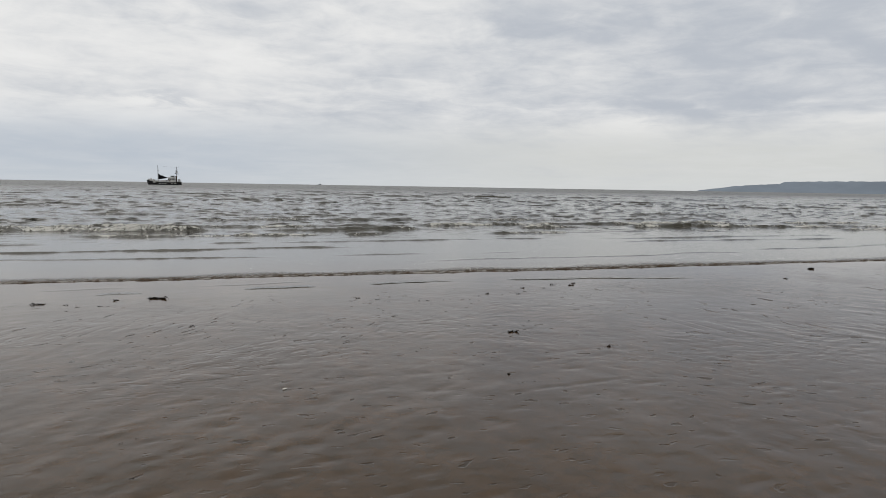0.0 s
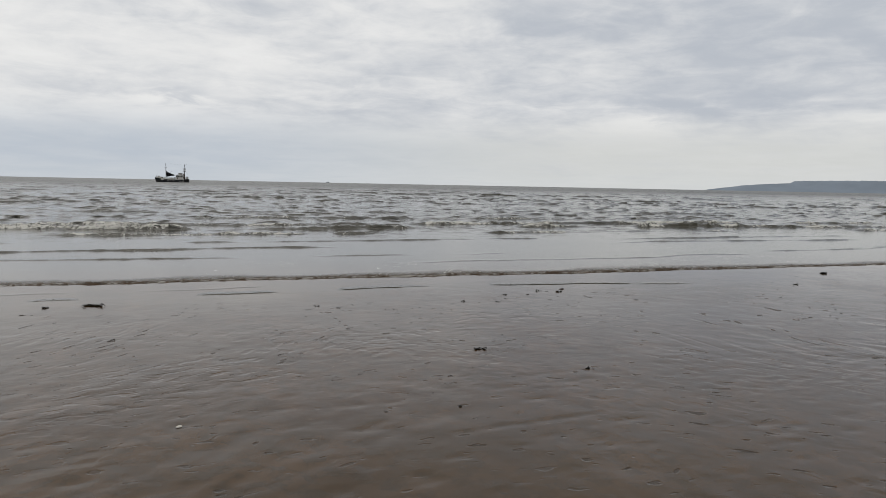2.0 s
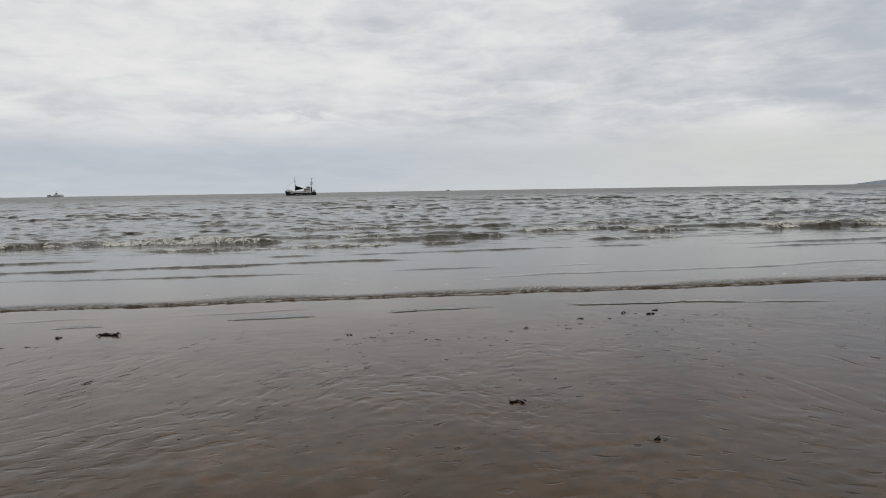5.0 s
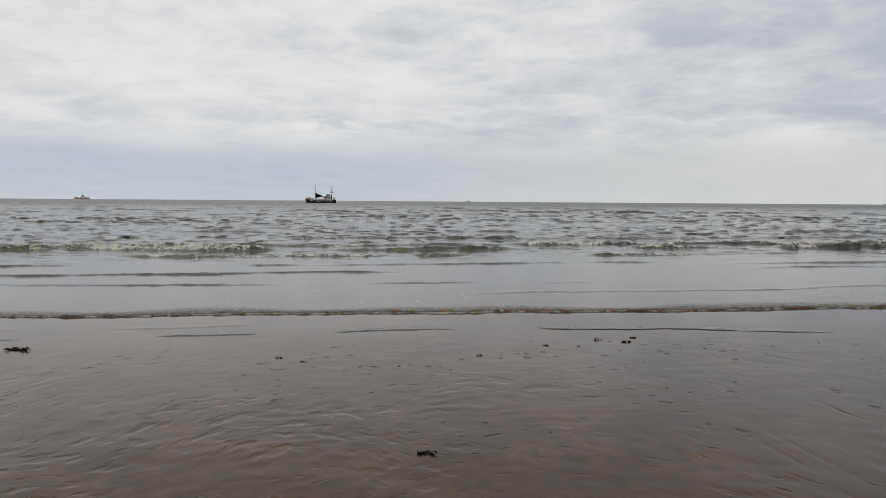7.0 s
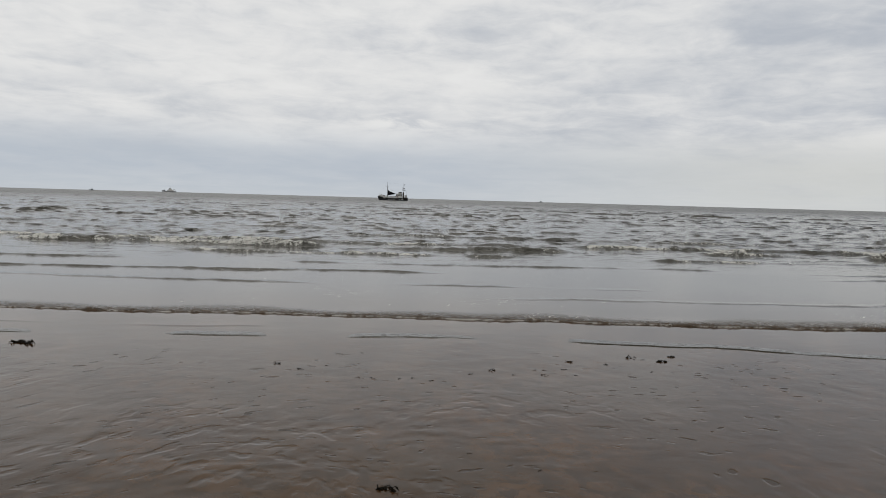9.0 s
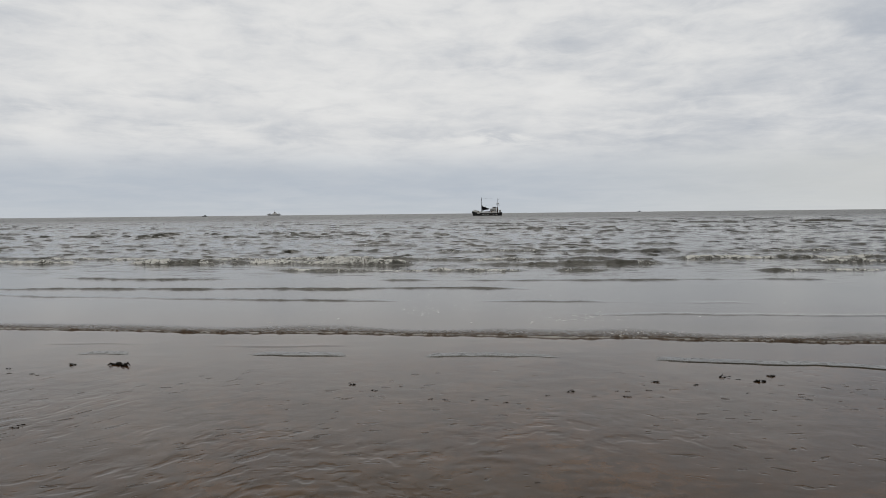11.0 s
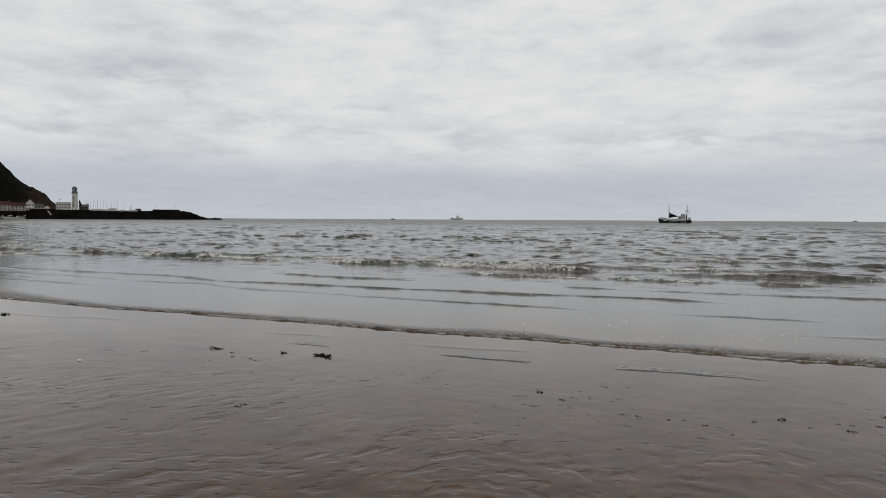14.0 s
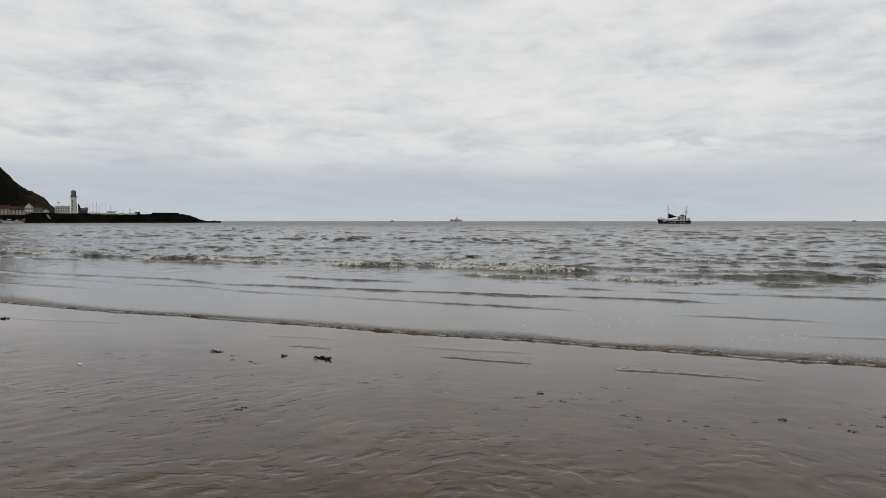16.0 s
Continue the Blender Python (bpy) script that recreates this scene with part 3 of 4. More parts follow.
def seaweed(x, y, size, seed, fronds, label, tall=0.16):
    rng = random.Random(seed)
    root = thing("seaweed_clump", pose(x, y, float(sand_level(np.array([x]), np.array([y]))[0]), 0, 0, rng.uniform(-20, 20)), label, "seaweed", "seaweed along the beach")
    for k in range(3 + fronds // 4):
        bm = bmesh.new()
        mid, wide = Vector((rng.uniform(-0.30, 0.30) * size, rng.uniform(-0.10, 0.10) * size, 0)), size * rng.uniform(0.05, 0.12)
        for v in bmesh.ops.create_icosphere(bm, subdivisions=2, radius=1.0)["verts"]:
            around = 1 + 0.6 * noise.noise(v.co * 1.7 + Vector((seed * 3.7, k * 2.1, 0))) + 0.35 * noise.noise(v.co * 4.5 + Vector((seed, k, 0)))
            v.co = mid + Vector((v.co.x * wide * around, v.co.y * wide * 0.7 * around, max(-0.003, v.co.z * (wide * (0.25 + tall) * around + 0.003))))
        part("holdfast", bm, WEED, root)
    for k in range(fronds):
        a = rng.choice((0, math.pi)) + rng.uniform(-0.9, 0.9)
        f = part("frond", frond(rng, size * rng.uniform(0.16, 0.36), 0.7 * size * tall * rng.choice((0.03, 0.06, 0.12, 0.3, 0.5)), a), WEED, root)
        f.location = (rng.uniform(-0.28, 0.28) * size, rng.uniform(-0.12, 0.12) * size, 0)
    return root


seaweed(-2.87, 9.345, 0.26, 1, 13, "dark brown tangle of wrack seaweed lying on wet sand", 0.26)
seaweed(-3.39, 9.343, 0.13, 2, 4, "small black scrap of wrack seaweed on wet sand", 0.3)
seaweed(-4.28, 9.296, 0.19, 3, 7, "dark branching seaweed sprig lying on wet sand", 0.22)
seaweed(-3.95, 9.16, 0.09, 4, 3, "small black scrap of wrack seaweed on wet sand", 0.3)
seaweed(3.58, 9.02, 0.15, 5, 5, "curled black seaweed frond standing up from wet sand", 0.15)
seaweed(3.43, 8.82, 0.18, 6, 6, "long flat black seaweed strip on wet sand")
seaweed(3.16, 8.98, 0.14, 7, 5, "loose dark seaweed tangle on wet sand", 0.3)
seaweed(0.76, 5.928, 0.14, 8, 6, "forked dark seaweed tuft on wet sand near the walker", 0.3)
seaweed(1.38, 5.009, 0.09, 9, 5, "small dark seaweed tuft on wet sand", 0.35)
seaweed(9.74, 9.417, 0.27, 10, 12, "large black heap of seaweed on wet sand", 0.25)
seaweed(7.81, 8.417, 0.20, 11, 4, "flat black seaweed strip on wet sand")
seaweed(1.69, 8.429, 0.09, 12, 4, "black seaweed scrap with an upturned end", 0.4)
seaweed(-0.26, 8.614, 0.11, 13, 3, "thin flat dark seaweed strip on wet sand", 0.1)
seaweed(2.49, 8.782, 0.11, 14, 4, "small black seaweed sprig on wet sand", 0.4)
seaweed(2.81, 8.685, 0.06, 15, 3, "tiny black scrap of seaweed on wet sand", 0.4)
seaweed(-9.2, 10.45, 0.26, 16, 8, "black clump of seaweed trailing a strand on wet sand", 0.3)


def scrap_mesh(seed):
    rng = random.Random(seed)
    bm = frond(rng, 1.0, 0.05)
    return bm


SCRAPS = [scrap_mesh(k) for k in (21, 22, 23, 24)]
for k, b in enumerate(SCRAPS):
    me = bpy.data.meshes.new("seaweed_scrap")
    b.to_mesh(me)
    b.free()
    me.materials.append(WEED)
    SCRAPS[k] = me
SPOTS = [(1.84, 8.28), (2.06, 8.45), (2.15, 8.46), (2.10, 8.29), (2.33, 8.49), (3.23, 8.89), (3.15, 8.42), (2.40, 8.28), (0.17, 8.57), (0.47, 8.14),
         (0.59, 8.15), (0.83, 8.11), (0.94, 8.15), (1.09, 8.06), (1.45, 8.29), (-3.83, 8.96), (-3.58, 8.94), (-3.92, 8.71), (-2.56, 7.29), (-3.47, 8.88),
         (1.24, 6.43), (0.12, 5.18), (0.41, 5.34), (-0.17, 4.79), (5.29, 7.55), (-2.54, 7.34), (-1.56, 5.75), (-0.76, 5.44), (-0.57, 5.45), (2.12, 4.71),
         (9.82, 8.41), (-3.34, 5.32), (-2.99, 3.92), (-3.00, 3.30), (-3.08, 3.86), (-0.06, 8.43), (-0.63, 4.51), (1.62, 6.16), (5.50, 8.47)]
rng = random.Random(8)
for k, (x, y) in enumerate(SPOTS):
    ob = new("seaweed_scrap", SCRAPS[k % 4])
    s = rng.uniform(0.035, 0.07) * (0.6 if y < 7 else 1.0)
    ob.matrix_world = pose(x, y, float(sand_level(np.array([x]), np.array([y]))[0]), 0, 0, rng.uniform(-35, 35)) @ Matrix.Diagonal((s, s * 0.5, s, 1))
    tagged(ob, "tiny dark scrap of seaweed on wet sand", "seaweed", "seaweed along the beach")


def shell(x, y, size, turn):
    bm = bmesh.new()
    ring = []
    for i in range(6):
        a = i / 5 * math.pi * 0.5
        ring.append([Vector((size * math.cos(t) * math.cos(a) * (1 + 0.05 * math.cos(t * 9)), size * 0.55 * math.sin(t) * math.cos(a), size * 0.4 * math.sin(a) + 0.001)) for t in [q * math.tau / 20 for q in range(20)]])
    loft(bm, ring)
    root = thing("sea_shell", pose(x, y, 0, 0, 0, turn), "small bleached white shell lying on wet sand", "shell")
    part("valve", bm, SHELL, root)


shell(-1.95, 4.648, 0.021, 20)
shell(-5.23, 8.22, 0.035, -15)
bm = bmesh.new()
bmesh.ops.create_icosphere(bm, subdivisions=2, radius=0.013)
for v in bm.verts:
    v.co *= 1 + 0.3 * noise.noise(v.co * 90)
    v.co.z = max(v.co.z * 0.8, -0.005)
stone = thing("pebble", pose(-0.087, 4.442, 0.004), "small dark round pebble on wet sand", "pebble")
part("stone", bm, PEBBLE, stone)


# ---- boats ----
def hull(bm, length, beam, bow, stern, mid, steps=14, sheer_pow=2.2):
    """A ship's hull with its bow at -x; heights of the rail at bow, middle and stern."""
    rings = []
    for k in range(steps + 1):
        s = k / steps
        x = (s - 0.5) * length
        half = beam * 0.5 * min(1.0, (s / 0.32) ** 0.62 if s < 0.32 else 1.0) * (1.0 if s < 0.82 else 1 - 0.45 * ((s - 0.82) / 0.18) ** 2)
        half = max(half, 0.04)
        rail = mid + (bow - mid) * max(0, 1 - s / 0.55) ** sheer_pow + (stern - mid) * max(0, (s - 0.6) / 0.4) ** sheer_pow
        rake = -0.04 * length * max(0, 1 - s / 0.2) ** 1.5
        keel = -0.9
        rings.append([Vector((x + 0.02 * length * (1 - s), 0, keel)), Vector((x, half * 0.8, -0.2)), Vector((x + rake, half, rail)), Vector((x + rake, half * 0.9, rail)),
                      Vector((x + rake, half * 0.9, rail - 0.5)), Vector((x + rake, -half * 0.9, rail - 0.5)), Vector((x + rake, -half * 0.9, rail)), Vector((x + rake, -half, rail)), Vector((x, -half * 0.8, -0.2))])
    return loft(bm, rings)


def trawler():
    root = thing("fishing_boat", pose(0, 418, 0), "black wooden fishing boat with white wheelhouse at anchor", "boat")
    part("hull", hull(bmesh.new(), 17.6, 5.0, 2.7, 2.0, 1.5), HULL, root, "black hull with a raised bow")
    bulwark = bmesh.new()
    loft(bulwark, [[Vector((x, y0 - 0.04, z0)), Vector((x, y0 + 0.04, z0)), Vector((x, y0 + 0.04, z0 + tall)), Vector((x, y0 - 0.04, z0 + tall))]
                   for x, y0, z0, tall in ((-8.9, -0.55, 2.45, 0.75), (-7.6, -1.45, 2.2, 0.7), (-6.2, -2.1, 1.95, 0.6), (-4.6, -2.42, 1.72, 0.45), (-2.4, -2.5, 1.55, 0.3), (2.0, -2.5, 1.48, 0.22), (6.0, -2.45, 1.55, 0.3))])
    part("bulwark", bulwark, WHITE, root, "white painted bulwark, higher at the bow")
    part("rubbing_strake", boxes((-6.8, 8.2, -2.56, -2.50, 1.25, 1.42)), DARKWOOD, root)
    for x, w in ((-5.6, 1.5), (-2.7, 0.9), (-1.2, 0.7), (0.2, 1.0), (3.6, 0.8), (5.4, 1.1)):
        part("draught_patch", boxes((x - w / 2, x + w / 2, -2.62, -2.565, 0.5 if x > -4 else 1.15, 0.85 if x > -4 else 1.85)), WHITE, root, "white painted mark")
    house = part("wheelhouse", boxes((1.6, 5.4, -1.5, 1.5, 1.2, 4.0), (1.3, 5.7, -1.7, 1.7, 4.0, 4.2), (3.0, 5.2, -1.2, 1.2, 4.2, 5.1), (2.8, 5.4, -1.35, 1.35, 5.1, 5.25)), WHITE, root, "white wheelhouse")
    for x in (2.0, 2.9, 3.8, 4.7):
        part("window", boxes((x - 0.3, x + 0.3, -1.53, -1.495, 2.9, 3.6)), GLASS, house)
    part("window", boxes((3.3, 4.9, -1.23, -1.195, 4.45, 4.95)), GLASS, house)
    part("funnel", rods(((5.9, 0, 1.5), (5.9, 0, 5.0), 0.35, 0.3)), RUST, root)
    fore = part("foremast", rods(((-3.6, 0, 1.2), (-3.6, 0, 10.9), 0.19, 0.10)), DARKWOOD, root)
    part("crosstree", rods(((-4.3, 0, 8.2), (-2.9, 0, 8.2), 0.06, 0.06)), DARKWOOD, fore)
    part("crosstree", rods(((-3.9, 0, 9.4), (-3.3, 0, 9.4), 0.05, 0.05)), DARKWOOD, fore)
    mast = part("mizzen_mast", rods(((6.3, 0, 1.2), (6.3, 0, 10.3), 0.20, 0.10)), DARKWOOD, root)
    for name, a, b, r in (("gaff", (6.3, 0, 9.4), (7.3, 0, 10.2), 0.05), ("crosstree", (5.6, 0, 7.4), (7.0, 0, 7.4), 0.06), ("crosstree", (5.3, 0, 6.4), (7.3, 0, 6.2), 0.08), ("aerial", (6.8, 0, 6.2), (6.8, 0, 8.0), 0.05), ("aerial", (5.6, 0, 6.4), (5.6, 0, 8.3), 0.05)):
        part(name, rods((a, b, r, r)), DARKWOOD, mast)
    part("radar", boxes((5.7, 6.9, -0.2, 0.2, 7.0, 7.3)), WHITE, mast)
    sail = bmesh.new()
    slab(sail, ((-3.4, 3.2), (-3.4, 6.3), (-2.6, 5.6), (1.3, 4.1), (0.4, 3.6)), -0.12, 0.05)
    part("stowed_sail", sail, CANVAS, root, "black triangular sail")
    part("boom", rods(((-3.5, 0, 3.1), (1.4, 0, 4.0), 0.10, 0.07)), DARKWOOD, root)
    part("derrick", rods(((-3.4, 0.3, 1.8), (-0.6, 0.3, 6.2), 0.07, 0.05)), DARKWOOD, root)
    for a, b in (((-9.0, 0, 3.3), (-3.6, 0, 10.4)), ((-3.6, 0, 10.6), (6.3, 0, 9.9)), ((6.3, 0, 10.0), (8.6, 0, 2.4)), ((-3.6, 0, 9.0), (-1.6, -2.2, 1.8)), ((6.3, 0, 8.4), (4.8, -2.2, 1.9))):
        part("stay", rods((a, b, 0.012, 0.012, 5)), METAL, root)
    posts = [-8.6, -7.4, -6.2, -5.0, -2.4, -1.2, 0.0, 7.0, 8.2]
    for x in posts:
        base = 1.75 + (1.3 * max(0, 1 - (x / 17.6 + 0.5) / 0.55) ** 2.2)
        part("rail_post", rods(((x, -2.0 if x > -7 else -1.0, base - 0.2), (x, -2.0 if x > -7 else -1.0, base + 0.85), 0.04, 0.04, 6)), WHITE, root)
    for a, b in (((-8.6, -1.0, 3.7), (-6.2, -2.0, 2.95)), ((-6.2, -2.0, 2.95), (-2.4, -2.0, 2.65)), ((-2.4, -2.0, 2.65), (0.0, -2.0, 2.6)), ((7.0, -2.0, 2.7), (8.4, -2.0, 2.9))):
        part("rail", rods((a, b, 0.05, 0.05, 6)), WHITE, root)
    part("deck_locker", boxes((-7.7, -6.7, -0.7, 0.7, 2.4, 3.5)), WHITE, root)
    part("deck_locker", boxes((-4.6, -3.9, -1.6, -0.6, 1.6, 2.7)), WHITE, root)
    part("fish_crate", boxes((-2.9, -2.1, -2.0, -1.2, 1.5, 2.35)), PALE, root)
    part("fish_crate", boxes((0.8, 1.4, -2.0, -1.2, 1.5, 2.4)), PALE, root)
    part("stern_shelter", boxes((6.8, 8.2, -1.3, 1.3, 1.7, 3.3)), PALE, root)
    part("windlass", boxes((-6.4, -5.2, -0.9, 0.9, 1.8, 2.9)), RUST, root)
    part("fish_hatch", boxes((-1.9, 0.6, -1.2, 1.2, 1.3, 2.5)), WHITE, root)
    part("winch", boxes((0.7, 1.4, -0.8, 0.8, 1.3, 2.8)), RUST, root)
    part("net_drum", rods(((7.3, -0.9, 2.0), (7.3, 0.9, 2.0), 0.6, 0.6, 12)), RUST, root)
    part("lifebuoy", rods(((2.45, -1.62, 2.3), (2.45, -1.52, 2.3), 0.38, 0.38, 14)), RUST, root)
    return root


def ship():
    root = thing("workboat", pose(-629, 1950, 0), "distant grey offshore work ship on the horizon", "ship")
    part("hull", hull(bmesh.new(), 38, 9, 5.6, 5.0, 3.4), PALE, root)
    house = part("deckhouse", boxes((-4, 12, -3.5, 3.5, 3, 6.2), (-1, 7, -3, 3, 6.2, 8.6), (0.5, 5, -2.5, 2.5, 8.6, 10.8)), WHITE, root, "pale deckhouse")
    part("window_band", boxes((0.6, 4.9, -2.58, -2.5, 9.3, 10.3)), GLASS, house)
    part("mast", rods(((2.5, 0, 10.8), (2.5, 0, 17.5), 0.45, 0.25)), GREY, root)
    part("crane", rods(((12, 0, 4), (12, 0, 9), 0.4, 0.3), ((12, 0, 9), (17, 0, 7), 0.3, 0.2)), GREY, root)
    part("foredeck_gear", boxes((-15, -11, -2, 2, 4, 6.5)), GREY, root)


def launch(name, x, y, length, mat, label, face=0):
    root = thing(name, pose(x, y, 0, 0, 0, face), label, "boat", "small boats far out")
    k = length / 10
    part("hull", hull(bmesh.new(), length, 3.2 * k, 1.9 * k, 1.3 * k, 1.2 * k), mat, root)
    house = part("cabin", boxes((-1.0 * k, 2.2 * k, -1 * k, 1 * k, 0.9 * k, 3.1 * k), (-1.2 * k, 2.4 * k, -1.1 * k, 1.1 * k, 3.1 * k, 3.25 * k)), mat if mat != HULL else GREY, root)
    part("window", boxes((-0.7 * k, 1.9 * k, -1.04 * k, -1.0 * k, 2.1 * k, 2.8 * k)), GLASS, house)
    part("mast", rods(((1.2 * k, 0, 3.1 * k), (1.2 * k, 0, 5.0 * k), 0.12 * k, 0.06 * k)), DARKWOOD, root)


trawler()
ship()
launch("motor_boat", 425, 1950, 11, GREY, "tiny grey motor boat far out on the sea")
launch("motor_boat", -640, 1490, 10, HULL, "tiny dark motor boat far out on the sea")

# ---- harbour: local x along the pier, y away from the beach ----
HARBOUR = pose(-466.8, 429.1, 0, 0, 0, 47.53)


def at(x, y, z=0.0, turn=0.0):
    return HARBOUR @ pose(x, y, z, 0, 0, turn)


def gable_house(name, x0, x1, y0, y1, base, eaves, ridge, wall_mat, roof_mat, label, front_gable=False, storeys=2, bays=3):
    w, d = x1 - x0, y1 - y0
    root = thing(name, at((x0 + x1) / 2, (y0 + y1) / 2, base), label, "house", "harbour houses")
    h, e = eaves - base, ridge - eaves
    body = bmesh.new()
    if front_gable:
        slab(body, ((-w / 2, 0), (w / 2, 0), (w / 2, h), (0, h + e), (-w / 2, h)), -d / 2, d / 2)
    else:
        box(body, -w / 2, w / 2, -d / 2, d / 2, 0, h)
    part("wall", body, wall_mat, root)
    roof = bmesh.new()
    if front_gable:
        slab(roof, ((-w / 2 - 0.3, h - 0.15), (0, h + e), (w / 2 + 0.3, h - 0.15), (w / 2 + 0.3, h + 0.12), (0, h + e + 0.28), (-w / 2 - 0.3, h + 0.12)), -d / 2 - 0.2, d / 2 + 0.2)
    else:
        prof = ((-d / 2 - 0.3, h - 0.05), (d / 2 + 0.3, h - 0.05), (0, h + e))
        loft(roof, [[Vector((x, py, pz)) for py, pz in prof] for x in (-w / 2 - 0.25, w / 2 + 0.25)])
    cover = part("roof", roof, roof_mat, root)
    part("chimney", boxes((w * 0.28, w * 0.28 + 0.8, -0.4, 0.4, h + e * 0.4, h + e + 0.9)), BRICK, cover)
    for s in range(storeys):
        zc = h * (s + 0.55) / storeys
        for b in range(bays):
            xc = -w / 2 + w * (b + 0.5) / bays
            win = part("window", boxes((xc - 0.5, xc + 0.5, -d / 2 - 0.06, -d / 2 + 0.02, zc - 0.65, zc + 0.65)), GLASS, root)
            part("sill", boxes((xc - 0.6, xc + 0.6, -d / 2 - 0.16, -d / 2 - 0.062, zc - 0.78, zc - 0.66)), WHITE, win)
    return root


def lighthouse():
    root = thing("lighthouse", at(0.2, 4, 8.0), "white round lighthouse tower with a blue-grey lantern", "lighthouse")
    bm = bmesh.new()
    rings = []
    for z, r in ((0, 2.6), (0.5, 2.55), (6, 2.3), (12.6, 2.05), (12.7, 2.5), (13.1, 2.55), (13.2, 2.2)):
        rings.append([Vector((r * math.cos(k * math.tau / 24), r * math.sin(k * math.tau / 24), z)) for k in range(24)])
    part("tower", loft(bm, rings), RENDERED, root)
    for z in (3.2, 6.4, 9.6):
        part("window", boxes((-1.55, -0.75, -2.5, -1.9, z - 0.7, z + 0.7)), GLASS, root)
    for k in range(12):
        a = k * math.tau / 12
        part("gallery_post", rods(((2.35 * math.cos(a), 2.35 * math.sin(a), 13.1), (2.35 * math.cos(a), 2.35 * math.sin(a), 14.2), 0.06, 0.06, 6)), LANTERN, root)
    part("gallery_rail", rods(*[((2.35 * math.cos(k * math.tau / 16), 2.35 * math.sin(k * math.tau / 16), z), (2.35 * math.cos((k + 1) * math.tau / 16), 2.35 * math.sin((k + 1) * math.tau / 16), z), 0.05, 0.05, 5) for k in range(16) for z in (13.65, 14.2)]), LANTERN, root)
    part("lantern_base", rods(((0, 0, 13.0), (0, 0, 14.9), 2.0, 2.0, 20)), LANTERN, root)
    lamp = part("lantern_glass", rods(((0, 0, 14.9), (0, 0, 17.0), 1.65, 1.65, 12)), GLASS, root)
    for k in range(12):
        a = k * math.tau / 12
        part("glazing_bar", rods(((1.7 * math.cos(a), 1.7 * math.sin(a), 14.9), (1.7 * math.cos(a), 1.7 * math.sin(a), 17.0), 0.07, 0.07, 5)), WHITE, lamp)
    part("dome", loft(bmesh.new(), [[Vector((r * math.cos(k * math.tau / 20), r * math.sin(k * math.tau / 20), z)) for k in range(20)] for z, r in ((17.0, 2.15), (17.5, 2.1), (18.3, 1.7), (18.8, 0.9), (19.2, 0.1))]), LANTERN, root)


def harbour_office():
    root = thing("harbour_office", at(-8.2, 5, 8.0), "long white two-storey harbour building with parapet", "building")
    part("wall", boxes((-5.3, 5.6, -3, 3, 0, 5.6), (-5.5, 5.7, -3.15, 3.15, 5.6, 6.0)), RENDERED, root)
    for z in (1.6, 3.9):
        for k in range(6):
            x = -4.3 + k * 1.75
            win = part("window", boxes((x - 0.42, x + 0.42, -3.06, -2.98, z - 0.65, z + 0.65)), GLASS, root)
            part("sill", boxes((x - 0.5, x + 0.5, -3.14, -3.062, z - 0.76, z - 0.66)), WHITE, win)
    part("signal_mast", rods(((-2.5, 0, 6.0), (-2.5, 0, 9.2), 0.1, 0.06)), METAL, root)
    part("beacon", boxes((-3.4, -1.6, -0.4, 0.4, 8.2, 8.7)), SLATE, root)


def pier():
    root = thing("harbour_pier", at(0, 0), "long dark weedy stone harbour pier rising from the sea", "pier", kind="structure")
    wall = bmesh.new()
    rows = []
    outline = [(-34, 7.0), (-30, 7.4), (-10, 7.8), (14, 7.9), (35, 7.3), (58, 7.4), (84, 7.6), (90, 6.4), (96, 4.0), (101, 1.6)]
    for x, top in outline:
        rows.append([Vector((x, -3.5, -3)), Vector((x, -1.5, top * 0.5)), Vector((x, -0.4, top)), Vector((x, 16, top)), Vector((x, 18, -3))])
    loft(wall, rows)
    part("pier_wall", wall, QUAY, root)
    part("parapet", boxes((59, 81, -0.35, 0.6, 7.4, 8.7)), QUAY, root)
    part("parapet", boxes((-32, -14, -0.35, 0.3, 7.4, 8.2)), QUAY, root)
    for x0, x1, z in ((12, 19, 7.75), (20, 31, 7.55), (32.5, 38, 7.35), (40, 47, 7.35)):
        part("coping", boxes((x0, x1, -0.85, 0.3, z - 0.5, z + 0.8)), RENDERED, root, "pale stone coping")
    part("pier_hut", boxes((46, 50, 1.0, 3.5, 7.2, 9.0), (45.7, 50.3, 0.8, 3.7, 9.0, 9.25)), SLATE, root)
    part("steps", slab(bmesh.new(), ((-19.5, 6.6), (-18.2, 6.6), (-16.2, 3.2), (-17.4, 3.2)), -2.6, -1.2), CREAM, root)
    rng = random.Random(3)
    for k in range(90):
        x = rng.uniform(80, 116)
        top = 6.8 if x < 88 else 6.8 * max(0.06, 1 - (x - 88) / 16)
        bm = bmesh.new()
        bmesh.ops.create_icosphere(bm, subdivisions=1, radius=rng.uniform(0.7, 1.5))
        for v in bm.verts:
            v.co *= 1 + 0.5 * noise.noise(v.co * 0.9 + Vector((k, 0, 0)))
        b = part("boulder", bm, ROCK, root)
        b.location = (x, rng.uniform(-4, 6), rng.uniform(-0.4, 1.0) * 0.4 + top * rng.uniform(0, 0.95))
        b.rotation_euler = (rng.uniform(0, 3), rng.uniform(0, 3), rng.uniform(0, 3))


